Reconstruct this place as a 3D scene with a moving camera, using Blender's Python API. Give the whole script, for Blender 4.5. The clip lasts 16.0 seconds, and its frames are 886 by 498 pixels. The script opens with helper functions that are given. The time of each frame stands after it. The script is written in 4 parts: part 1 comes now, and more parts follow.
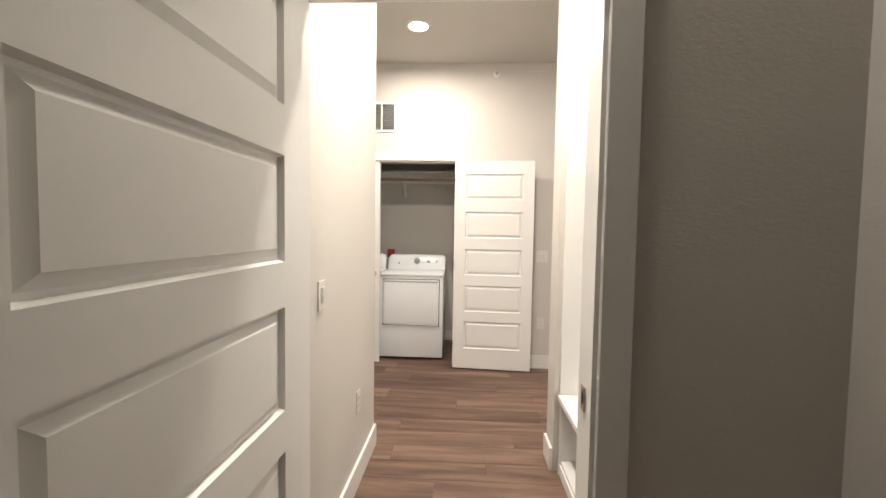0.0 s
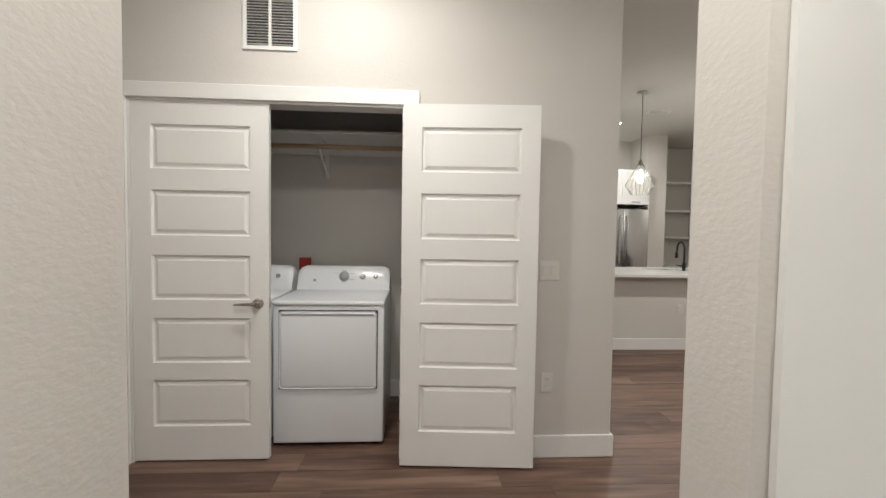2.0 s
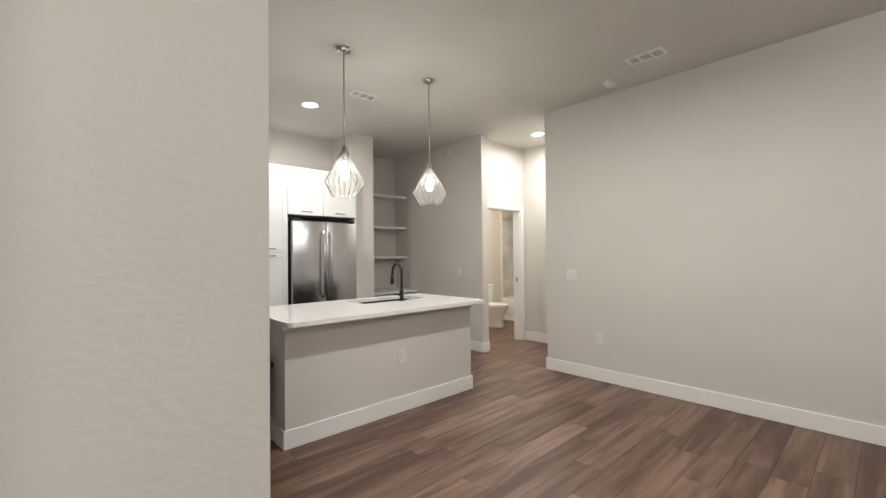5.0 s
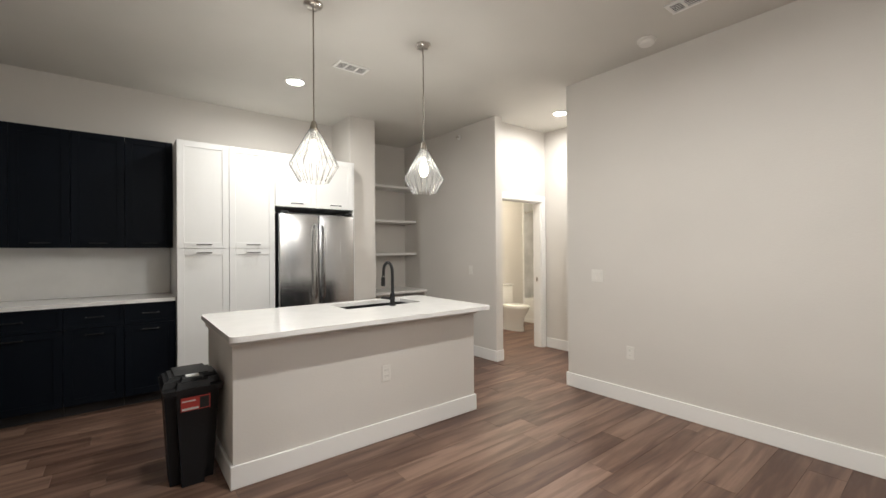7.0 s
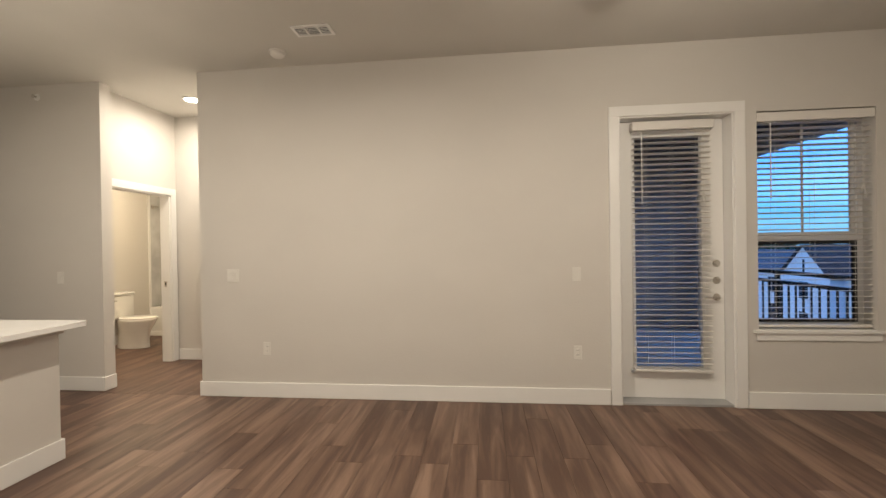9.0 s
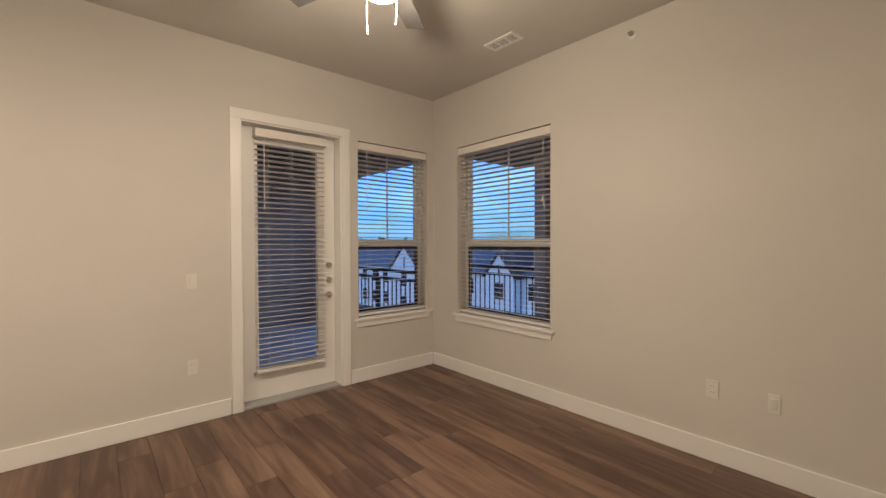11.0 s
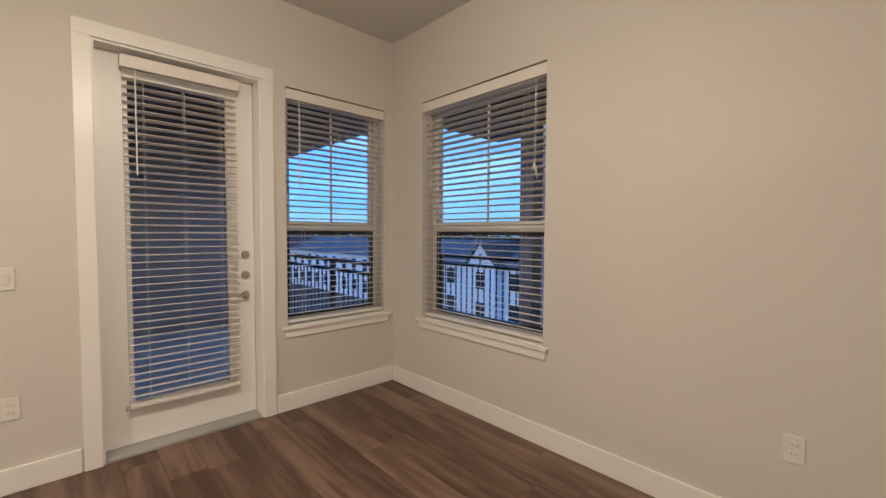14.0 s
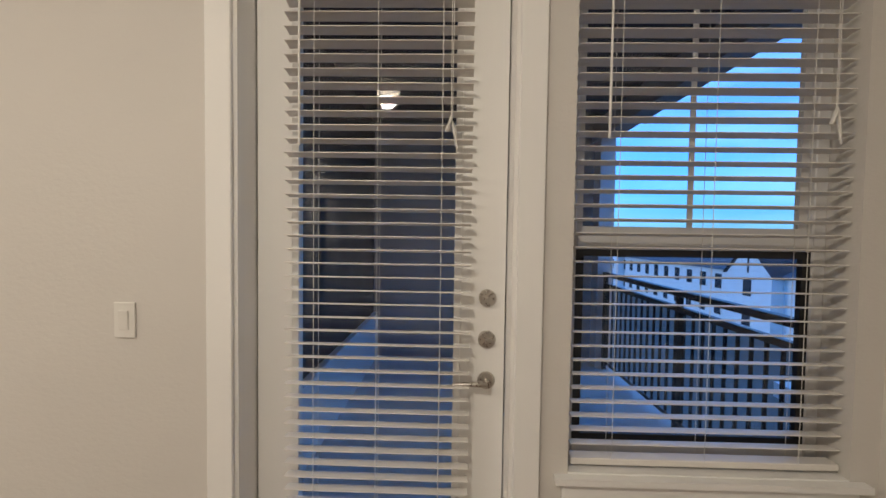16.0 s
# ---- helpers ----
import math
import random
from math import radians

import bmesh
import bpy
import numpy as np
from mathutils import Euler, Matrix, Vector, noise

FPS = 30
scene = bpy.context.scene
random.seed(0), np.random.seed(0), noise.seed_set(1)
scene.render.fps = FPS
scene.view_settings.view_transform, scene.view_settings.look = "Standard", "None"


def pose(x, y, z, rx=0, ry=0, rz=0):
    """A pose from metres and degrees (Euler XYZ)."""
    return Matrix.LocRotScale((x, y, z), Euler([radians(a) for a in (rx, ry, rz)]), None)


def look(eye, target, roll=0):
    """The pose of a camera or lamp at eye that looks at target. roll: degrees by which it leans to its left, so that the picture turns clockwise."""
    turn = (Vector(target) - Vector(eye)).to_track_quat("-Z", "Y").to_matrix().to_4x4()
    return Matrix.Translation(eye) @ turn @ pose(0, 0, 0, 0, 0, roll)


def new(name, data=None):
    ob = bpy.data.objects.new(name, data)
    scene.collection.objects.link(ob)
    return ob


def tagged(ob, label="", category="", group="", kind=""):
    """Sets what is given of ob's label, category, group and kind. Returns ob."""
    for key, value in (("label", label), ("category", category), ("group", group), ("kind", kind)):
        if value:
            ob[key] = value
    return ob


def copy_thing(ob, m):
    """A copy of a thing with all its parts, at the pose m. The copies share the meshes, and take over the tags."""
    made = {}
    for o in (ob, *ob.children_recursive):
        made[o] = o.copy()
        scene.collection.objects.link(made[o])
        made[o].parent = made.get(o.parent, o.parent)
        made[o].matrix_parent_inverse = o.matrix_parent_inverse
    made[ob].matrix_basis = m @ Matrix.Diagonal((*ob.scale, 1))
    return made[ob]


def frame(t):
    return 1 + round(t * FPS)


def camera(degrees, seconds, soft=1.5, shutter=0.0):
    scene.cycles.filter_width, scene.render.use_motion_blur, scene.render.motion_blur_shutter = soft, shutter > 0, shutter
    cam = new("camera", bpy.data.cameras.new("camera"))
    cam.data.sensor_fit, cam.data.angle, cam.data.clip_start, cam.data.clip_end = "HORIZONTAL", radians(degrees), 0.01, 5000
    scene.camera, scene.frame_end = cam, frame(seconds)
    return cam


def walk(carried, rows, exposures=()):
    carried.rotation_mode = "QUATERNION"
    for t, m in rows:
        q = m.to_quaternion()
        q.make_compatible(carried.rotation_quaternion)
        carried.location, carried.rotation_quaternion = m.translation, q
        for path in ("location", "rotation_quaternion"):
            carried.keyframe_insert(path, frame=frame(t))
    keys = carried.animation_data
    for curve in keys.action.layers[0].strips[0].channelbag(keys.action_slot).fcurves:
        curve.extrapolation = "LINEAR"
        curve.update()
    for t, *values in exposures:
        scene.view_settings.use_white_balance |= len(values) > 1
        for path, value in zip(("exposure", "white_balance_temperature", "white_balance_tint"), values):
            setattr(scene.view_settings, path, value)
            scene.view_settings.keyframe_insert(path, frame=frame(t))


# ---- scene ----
cam = camera(94.6, 16.0)
PATH = [
    (0, (0.095, -0.049, 1.405), (-0.009, 1.946, 1.306), 0.9),
    (0.5, (0.116, 0.401, 1.349), (-0.042, 2.392, 1.255), 1.0),
    (1, (0.138, 0.824, 1.333), (-0.012, 2.816, 1.235), 1.0),
    (1.5, (0.113, 1.257, 1.354), (0.055, 3.254, 1.27), 0.9),
    (2, (0.091, 1.694, 1.357), (0.209, 3.689, 1.277), 0.9),
    (2.5, (0.227, 2.145, 1.296), (0.656, 4.098, 1.26), 0.3),
    (3, (0.341, 2.583, 1.356), (1.180, 4.398, 1.330), 0.2),
    (3.5, (0.497, 2.840, 1.360), (1.702, 4.436, 1.342), -0.2),
    (5.8, (1.412, 3.711, 1.39), (2.769, 5.18, 1.42), -0.6),
    (6, (1.502, 3.748, 1.4), (2.74, 5.319, 1.421), -0.4),
    (6.5, (1.612, 3.774, 1.406), (2.737, 5.427, 1.42), -0.2),
    (7, (1.683, 3.744, 1.382), (2.92, 5.316, 1.389), -0.4),
    (7.5, (1.701, 3.704, 1.346), (3.181, 5.048, 1.359), -0.8),
    (8, (1.691, 3.654, 1.371), (3.411, 4.675, 1.368), -0.8),
    (8.5, (1.694, 3.596, 1.377), (3.583, 4.254, 1.365), -1.0),
    (9, (1.66, 3.561, 1.37), (3.65, 3.766, 1.359), -0.9),
    (9.5, (1.609, 3.481, 1.371), (3.592, 3.218, 1.367), -1.0),
    (10, (1.552, 3.388, 1.413), (3.432, 2.707, 1.4), -1.1),
    (10.2, (1.553, 3.376, 1.429), (3.369, 2.538, 1.41), -0.8),
    (12.5, (1.655, 3.375, 1.376), (2.851, 1.772, 1.333), -0.5),
    (13, (1.699, 3.175, 1.377), (2.924, 1.595, 1.316), 0.0),
    (13.5, (1.92, 2.874, 1.379), (3.172, 1.317, 1.301), 0.1),
    (14, (2.225, 2.58, 1.372), (3.681, 1.211, 1.286), 0.3),
    (14.5, (2.555, 2.286, 1.38), (4.328, 1.363, 1.298), 0.3),
    (15, (2.934, 1.996, 1.403), (4.884, 1.559, 1.324), 0.3),
    (15.5, (3.417, 1.799, 1.351), (5.415, 1.706, 1.32), -0.1),
    (16, (3.96, 1.71, 1.412), (5.958, 1.762, 1.341), 0.8),
]
EXPOSURES = [
    (0, 0.62, 6600, 9), (0.5, 0.36, 6450, 9), (1.0, 0.16, 6300, 8), (2.0, 0.04, 6050, 7), (3.5, 0.03, 6050, 7), (6.0, 0.48, 5950, 7), (8.0, 0.45, 6000, 7), (8.5, 0.36, 6150, 8),
    (9.0, 0.29, 7050, 9), (10.0, 0.16, 7900, 14), (13.0, 0.37, 7600, 14), (14.5, 0.31, 7450, 13), (15.5, 0.32, 7450, 13), (16, 0.26, 6900, 9),
]
walk(cam, [(t, look(eye, target, roll)) for t, eye, target, roll in PATH], EXPOSURES)

CEIL = 3.05

# ---- world and lights ----
world = bpy.data.worlds.new("dusk")
scene.world = world
world.use_nodes = True
wt = world.node_tree
sky = wt.nodes.new("ShaderNodeTexSky")
sky.sky_type, sky.sun_disc = "NISHITA", False
sky.sun_elevation, sky.sun_rotation = radians(4), radians(250)
sky.ozone_density, sky.air_density = 4.0, 1.0
tint = wt.nodes.new("ShaderNodeMix")
tint.data_type, tint.blend_type = "RGBA", "MULTIPLY"
tint.inputs[0].default_value = 1.0
tint.inputs[7].default_value = (0.42, 2.7, 7.4, 1)
wt.links.new(sky.outputs[0], tint.inputs[6])
# thin streaked dusk cloud
coord, stretch = wt.nodes.new("ShaderNodeTexCoord"), wt.nodes.new("ShaderNodeMapping")
stretch.inputs["Scale"].default_value = (1.5, 1.5, 9)
cloud, veil, over = wt.nodes.new("ShaderNodeTexNoise"), wt.nodes.new("ShaderNodeMapRange"), wt.nodes.new("ShaderNodeMix")
cloud.inputs["Scale"].default_value, cloud.inputs["Detail"].default_value = 1.6, 6
veil.inputs["From Min"].default_value, veil.inputs["From Max"].default_value, veil.inputs["To Max"].default_value = 0.43, 0.72, 0.85
veil.inputs["To Min"].default_value = 0.3
over.data_type = "RGBA"
over.inputs[7].default_value = (2.3, 6.0, 12.4, 1)
wt.links.new(coord.outputs["Generated"], stretch.inputs[0])
wt.links.new(stretch.outputs[0], cloud.inputs["Vector"])
wt.links.new(cloud.outputs["Fac"], veil.inputs[0])
wt.links.new(veil.outputs[0], over.inputs[0])
wt.links.new(tint.outputs[2], over.inputs[6])
wt.links.new(over.outputs[2], wt.nodes["Background"].inputs[0])
wt.nodes["Background"].inputs[1].default_value = 0.15


def lamp(name, kind, at, power, colour, size=0.1, spread=math.pi):
    data = bpy.data.lights.new(name, kind)
    data.energy, data.color = power, colour
    if kind == "AREA":
        data.shape, data.size, data.spread = "DISK", size, spread
    else:
        data.shadow_soft_size = size
    ob = new(name, data)
    ob.location = at
    return ob


sun_data = bpy.data.lights.new("sun", "SUN")
sun_data.energy, sun_data.angle, sun_data.color = 0.6, radians(15), (0.72, 0.88, 1.0)
new("sun", sun_data).rotation_euler = (radians(80), 0, radians(160))

WARM = (1.0, 0.92, 0.82)
# Last two stay out of view: added to brighten hall and open bedroom door.
DOWNLIGHTS = [(-0.31, 3.34), (3.21, 4.65), (3.03, 7.78), (5.9, 6.77), (0.08, 1.72), (0.05, 0.92)]
POWER = [23, 37, 18, 20, 29, 7]
for (x, y), p in zip(DOWNLIGHTS, POWER):
    lamp("downlight_lamp", "AREA", (x, y, CEIL - 0.022), p, WARM, 0.13, radians(174))
lamp("fan_lamp", "AREA", (3.28, 2.3, 2.585), 11, WARM, 0.19)
lamp("fan_bulb", "POINT", (3.28, 2.3, 2.57), 35, WARM, 0.07)
for x in (2.705, 3.613):
    lamp("pendant_lamp", "POINT", (x, 6.44, 2.03), 8, WARM, 0.035)
# Bathroom lamp is unseen, added to light the room warmly.
lamp("bath_lamp", "AREA", (6.6, 8.2, 2.72), 30, (1.0, 0.82, 0.58), 0.3)

# ---- materials ----
def material(name, colour, rough=0.5, metal=0.0):
    m = bpy.data.materials.new(name)
    m.use_nodes = True
    b = m.node_tree.nodes["Principled BSDF"]
    b.inputs["Base Color"].default_value = (*colour, 1)
    b.inputs["Roughness"].default_value = rough
    b.inputs["Metallic"].default_value = metal
    return m


def textured(name, colour, rough=0.5, metal=0.0, grain=60.0, bump=0.1, vary=0.06, stain=1.5, stretch=(1, 1, 1), dist=0.002):
    """Paint, metal or stone: a fine grain in the relief and a slow change of tone."""
    m = material(name, colour, rough, metal)
    t = m.node_tree
    b = t.nodes["Principled BSDF"]
    geo = t.nodes.new("ShaderNodeNewGeometry")
    mp = t.nodes.new("ShaderNodeMapping")
    mp.inputs["Scale"].default_value = stretch
    t.links.new(geo.outputs["Position"], mp.inputs[0])
    big, fine = t.nodes.new("ShaderNodeTexNoise"), t.nodes.new("ShaderNodeTexNoise")
    big.inputs["Scale"].default_value, big.inputs["Detail"].default_value = stain, 4
    fine.inputs["Scale"].default_value, fine.inputs["Detail"].default_value = grain, 3
    for n in (big, fine):
        t.links.new(mp.outputs[0], n.inputs["Vector"])
    ramp = t.nodes.new("ShaderNodeValToRGB")
    ramp.color_ramp.elements[0].position, ramp.color_ramp.elements[1].position = 0.3, 0.7
    ramp.color_ramp.elements[0].color = (*[c * (1 - vary) for c in colour], 1)
    ramp.color_ramp.elements[1].color = (*[min(1, c * (1 + vary)) for c in colour], 1)
    t.links.new(big.outputs["Fac"], ramp.inputs[0])
    t.links.new(ramp.outputs[0], b.inputs["Base Color"])
    bp = t.nodes.new("ShaderNodeBump")
    bp.inputs["Strength"].default_value, bp.inputs["Distance"].default_value = bump, dist
    t.links.new(fine.outputs["Fac"], bp.inputs["Height"])
    t.links.new(bp.outputs[0], b.inputs["Normal"])
    mr = t.nodes.new("ShaderNodeMapRange")
    mr.inputs["To Min"].default_value, mr.inputs["To Max"].default_value = rough * 0.85, min(1, rough * 1.15)
    t.links.new(fine.outputs["Fac"], mr.inputs[0])
    t.links.new(mr.outputs[0], b.inputs["Roughness"])
    return m


def glow(name, colour, strength):
    m = material(name, colour, 0.4)
    b = m.node_tree.nodes["Principled BSDF"]
    b.inputs["Emission Color"].default_value = (*colour, 1)
    b.inputs["Emission Strength"].default_value = strength
    return m


def pane_glass(name, tint, gloss=1.0, ior=1.45, rough=0.0, milk=0.0):
    m = bpy.data.materials.new(name)
    m.use_nodes = True
    t = m.node_tree
    t.nodes.remove(t.nodes["Principled BSDF"])
    tr, gl, mix, fr = (t.nodes.new(n) for n in ("ShaderNodeBsdfTransparent", "ShaderNodeBsdfGlossy", "ShaderNodeMixShader", "ShaderNodeLayerWeight"))
    tr.inputs[0].default_value = (*tint, 1)
    gl.inputs["Roughness"].default_value = rough
    gl.inputs[0].default_value = (gloss, gloss, gloss, 1)
    fr.inputs["Blend"].default_value = 0.5
    base = ((ior - 1) / (ior + 1)) ** 2
    power, rise = t.nodes.new("ShaderNodeMath"), t.nodes.new("ShaderNodeMath")
    power.operation, rise.operation = "POWER", "MULTIPLY_ADD"
    power.inputs[1].default_value = 5
    rise.inputs[1].default_value, rise.inputs[2].default_value = 1 - base, base
    t.links.new(fr.outputs["Facing"], power.inputs[0])
    t.links.new(power.outputs[0], rise.inputs[0])
    t.links.new(rise.outputs[0], mix.inputs[0])
    body = tr
    if milk:
        soft, both = t.nodes.new("ShaderNodeBsdfTranslucent"), t.nodes.new("ShaderNodeMixShader")
        soft.inputs[0].default_value = (0.9, 0.9, 0.88, 1)
        both.inputs[0].default_value = milk
        t.links.new(tr.outputs[0], both.inputs[1])
        t.links.new(soft.outputs[0], both.inputs[2])
        body = both
    t.links.new(body.outputs[0], mix.inputs[1])
    t.links.new(gl.outputs[0], mix.inputs[2])
    t.links.new(mix.outputs[0], t.nodes["Material Output"].inputs[0])
    return m


def plank_wood(name):
    """Brown vinyl planks: each its own tone, grain along x."""
    m = material(name, (0.15, 0.085, 0.055), 0.42)
    t = m.node_tree
    b = t.nodes["Principled BSDF"]
    geo, inf = t.nodes.new("ShaderNodeNewGeometry"), t.nodes.new("ShaderNodeObjectInfo")
    add = t.nodes.new("ShaderNodeVectorMath")
    add.operation = "MULTIPLY_ADD"
    comb = t.nodes.new("ShaderNodeCombineXYZ")
    for k in range(3):
        t.links.new(inf.outputs["Random"], comb.inputs[k])
    t.links.new(comb.outputs[0], add.inputs[0])
    add.inputs[1].default_value = (37, 53, 11)
    t.links.new(geo.outputs["Position"], add.inputs[2])
    mp = t.nodes.new("ShaderNodeMapping")
    mp.inputs["Scale"].default_value = (0.9, 9, 1)
    t.links.new(add.outputs[0], mp.inputs[0])
    broad, fine = t.nodes.new("ShaderNodeTexNoise"), t.nodes.new("ShaderNodeTexNoise")
    broad.inputs["Scale"].default_value, broad.inputs["Detail"].default_value, broad.inputs["Distortion"].default_value = 1.6, 5, 0.6
    fine.inputs["Scale"].default_value, fine.inputs["Detail"].default_value = 14, 6
    t.links.new(mp.outputs[0], broad.inputs["Vector"])
    t.links.new(mp.outputs[0], fine.inputs["Vector"])
    ramp = t.nodes.new("ShaderNodeValToRGB")
    e = ramp.color_ramp.elements
    e[0].position, e[0].color = 0.32, (0.082, 0.043, 0.030, 1)
    e[1].position, e[1].color = 0.71, (0.235, 0.150, 0.108, 1)
    mid = e.new(0.5)
    mid.color = (0.145, 0.085, 0.060, 1)
    s1 = t.nodes.new("ShaderNodeMath")
    s1.operation = "MULTIPLY_ADD"
    s1.inputs[1].default_value, s1.inputs[2].default_value = 0.26, -0.14
    t.links.new(inf.outputs["Random"], s1.inputs[0])
    s2 = t.nodes.new("ShaderNodeMath")
    t.links.new(broad.outputs["Fac"], s2.inputs[0])
    t.links.new(s1.outputs[0], s2.inputs[1])
    s3 = t.nodes.new("ShaderNodeMath")
    s3.operation = "MULTIPLY_ADD"
    s3.inputs[1].default_value = 0.22
    t.links.new(fine.outputs["Fac"], s3.inputs[0])
    t.links.new(s2.outputs[0], s3.inputs[2])
    s4 = t.nodes.new("ShaderNodeMath")
    s4.operation = "SUBTRACT"
    s4.inputs[1].default_value = 0.11
    t.links.new(s3.outputs[0], s4.inputs[0])
    t.links.new(s4.outputs[0], ramp.inputs[0])
    t.links.new(ramp.outputs[0], b.inputs["Base Color"])
    bp = t.nodes.new("ShaderNodeBump")
    bp.inputs["Strength"].default_value, bp.inputs["Distance"].default_value = 0.25, 0.001
    t.links.new(fine.outputs["Fac"], bp.inputs["Height"])
    t.links.new(bp.outputs[0], b.inputs["Normal"])
    mr = t.nodes.new("ShaderNodeMapRange")
    mr.inputs["To Min"].default_value, mr.inputs["To Max"].default_value = 0.36, 0.55
    t.links.new(fine.outputs["Fac"], mr.inputs[0])
    t.links.new(mr.outputs[0], b.inputs["Roughness"])
    return m


M_WALL = textured("greige_wall_paint", (0.62, 0.592, 0.555), 0.7, grain=75, bump=0.28, vary=0.03, stain=1.1, stretch=(0.7, 0.7, 1.25), dist=0.003)
M_CEIL = textured("ceiling_paint", (0.60, 0.58, 0.54), 0.85, grain=120, bump=0.3, vary=0.03)
M_TRIM = textured("white_trim_paint", (0.80, 0.79, 0.77), 0.35, grain=40, bump=0.05, vary=0.02)
M_DOOR = textured("white_door_paint", (0.80, 0.79, 0.77), 0.38, grain=35, bump=0.15, vary=0.02, stretch=(1, 1, 0.15))
M_BUILTIN = textured("white_lacquer", (0.80, 0.80, 0.79), 0.4, grain=60, bump=0.04, vary=0.02)
M_WOOD = plank_wood("brown_plank")
M_NAVY = textured("dark_navy_lacquer", (0.004, 0.006, 0.010), 0.5, grain=50, bump=0.04, vary=0.15)
M_QUARTZ = textured("white_quartz", (0.80, 0.79, 0.77), 0.16, grain=200, bump=0.0, vary=0.025, stain=9)
M_STEEL = textured("brushed_steel", (0.56, 0.56, 0.56), 0.26, 1.0, grain=160, bump=0.006, vary=0.03, stretch=(1, 1, 0.02))
M_NICKEL = textured("satin_nickel", (0.55, 0.52, 0.48), 0.28, 1.0, grain=80, bump=0.02, vary=0.04)
M_BLACK = textured("matt_black_metal", (0.012, 0.012, 0.013), 0.4, 0.3, grain=90, bump=0.05, vary=0.1)
M_BIN = textured("black_plastic", (0.010, 0.010, 0.011), 0.42, grain=300, bump=0.25, vary=0.1)
for m_dull, level in ((M_NAVY, 0.10), (M_BIN, 0.25)):
    m_dull.node_tree.nodes["Principled BSDF"].inputs["Specular IOR Level"].default_value = level
M_DARK = textured("near_black", (0.015, 0.015, 0.016), 0.6, vary=0.1)
M_ENAMEL = textured("white_enamel", (0.80, 0.81, 0.83), 0.22, grain=30, bump=0.02, vary=0.02)
M_GREY = textured("grey_plastic", (0.35, 0.36, 0.38), 0.4, vary=0.05)
M_PLASTIC = textured("white_plastic", (0.71, 0.69, 0.65), 0.4, grain=50, bump=0.02, vary=0.02)
M_SLAT = textured("white_blind_slat", (0.74, 0.71, 0.67), 0.45, grain=30, bump=0.04, vary=0.03)
M_CORD = textured("white_cord", (0.7, 0.68, 0.64), 0.8, vary=0.05)
M_CHINA = textured("white_china", (0.82, 0.81, 0.78), 0.1, vary=0.015, bump=0.0)
M_TILE = textured("grey_marble_tile", (0.55, 0.55, 0.55), 0.25, grain=6, bump=0.02, vary=0.2, stain=3)
M_RED = textured("red_label", (0.45, 0.05, 0.04), 0.5, vary=0.1)
M_PAPER = textured("white_label", (0.7, 0.7, 0.68), 0.5, vary=0.05)
M_SILL = textured("metal_threshold", (0.42, 0.42, 0.42), 0.5, 0.3, vary=0.1)
M_VINYL = textured("window_vinyl", (0.62, 0.61, 0.60), 0.4, vary=0.03)
M_BLADE = textured("grey_fan_blade", (0.16, 0.155, 0.15), 0.45, grain=20, bump=0.05, vary=0.12, stretch=(1, 8, 1))
M_VENTHOLE = textured("vent_shadow", (0.04, 0.04, 0.04), 0.8, vary=0.1)
M_LED = glow("lit_diffuser", (1.0, 0.92, 0.80), 22)
M_BULB = glow("lit_bulb", (1.0, 0.86, 0.64), 14)
M_BOWL = glow("lit_frosted_bowl", (1.0, 0.86, 0.66), 6)
M_PANE = pane_glass("window_glass", (0.97, 0.98, 0.98))
M_SHADE = pane_glass("ribbed_clear_glass", (0.90, 0.89, 0.87), 0.9, 1.4, 0.06, 0.035)
M_BRONZE = textured("aged_nickel", (0.26, 0.23, 0.19), 0.35, 0.9, grain=80, bump=0.02, vary=0.06)
M_CONC = textured("balcony_concrete", (0.68, 0.68, 0.69), 0.8, grain=40, bump=0.3, vary=0.1, stain=2)
M_SIDING = textured("grey_siding", (0.34, 0.34, 0.36), 0.7, grain=30, bump=0.1, vary=0.08)
M_SOFFIT = textured("dark_soffit", (0.06, 0.055, 0.055), 0.8, vary=0.15)
M_STUCCO = textured("white_stucco", (0.72, 0.72, 0.73), 0.85, grain=8, bump=0.1, vary=0.04)
M_BROWNBOARD = textured("dark_brown_board", (0.055, 0.045, 0.042), 0.7, grain=25, bump=0.15, vary=0.15)
M_ROOF = textured("slate_shingle", (0.07, 0.08, 0.10), 0.85, grain=5, bump=0.3, vary=0.2)
M_WINDARK = textured("dark_window", (0.03, 0.035, 0.045), 0.2, vary=0.2)
M_GRASS = textured("dusk_ground", (0.055, 0.06, 0.055), 0.95, grain=0.6, bump=0.2, vary=0.3, stain=0.05)
M_LEAF = textured("tree_leaf", (0.035, 0.06, 0.025), 0.8, grain=3, bump=0.2, vary=0.35, stain=0.3)
M_BARK = textured("bark", (0.06, 0.045, 0.035), 0.9, grain=8, bump=0.5, vary=0.2)


# ---- mesh tools ----
def box(bm, x0, y0, z0, x1, y1, z1):
    v = bmesh.ops.create_cube(bm, size=1)["verts"]
    sx, sy, sz = abs(x1 - x0), abs(y1 - y0), abs(z1 - z0)
    bmesh.ops.scale(bm, vec=(sx, sy, sz), verts=v)
    bmesh.ops.translate(bm, vec=((x0 + x1) / 2, (y0 + y1) / 2, (z0 + z1) / 2), verts=v)
    return v


def boxes(*dims, bevel=0.0, seg=2):
    bm = bmesh.new()
    for d in dims:
        box(bm, *d)
    if bevel:
        bmesh.ops.bevel(bm, geom=bm.edges[:], offset=bevel, segments=seg, affect="EDGES", profile=0.5)
    return bm


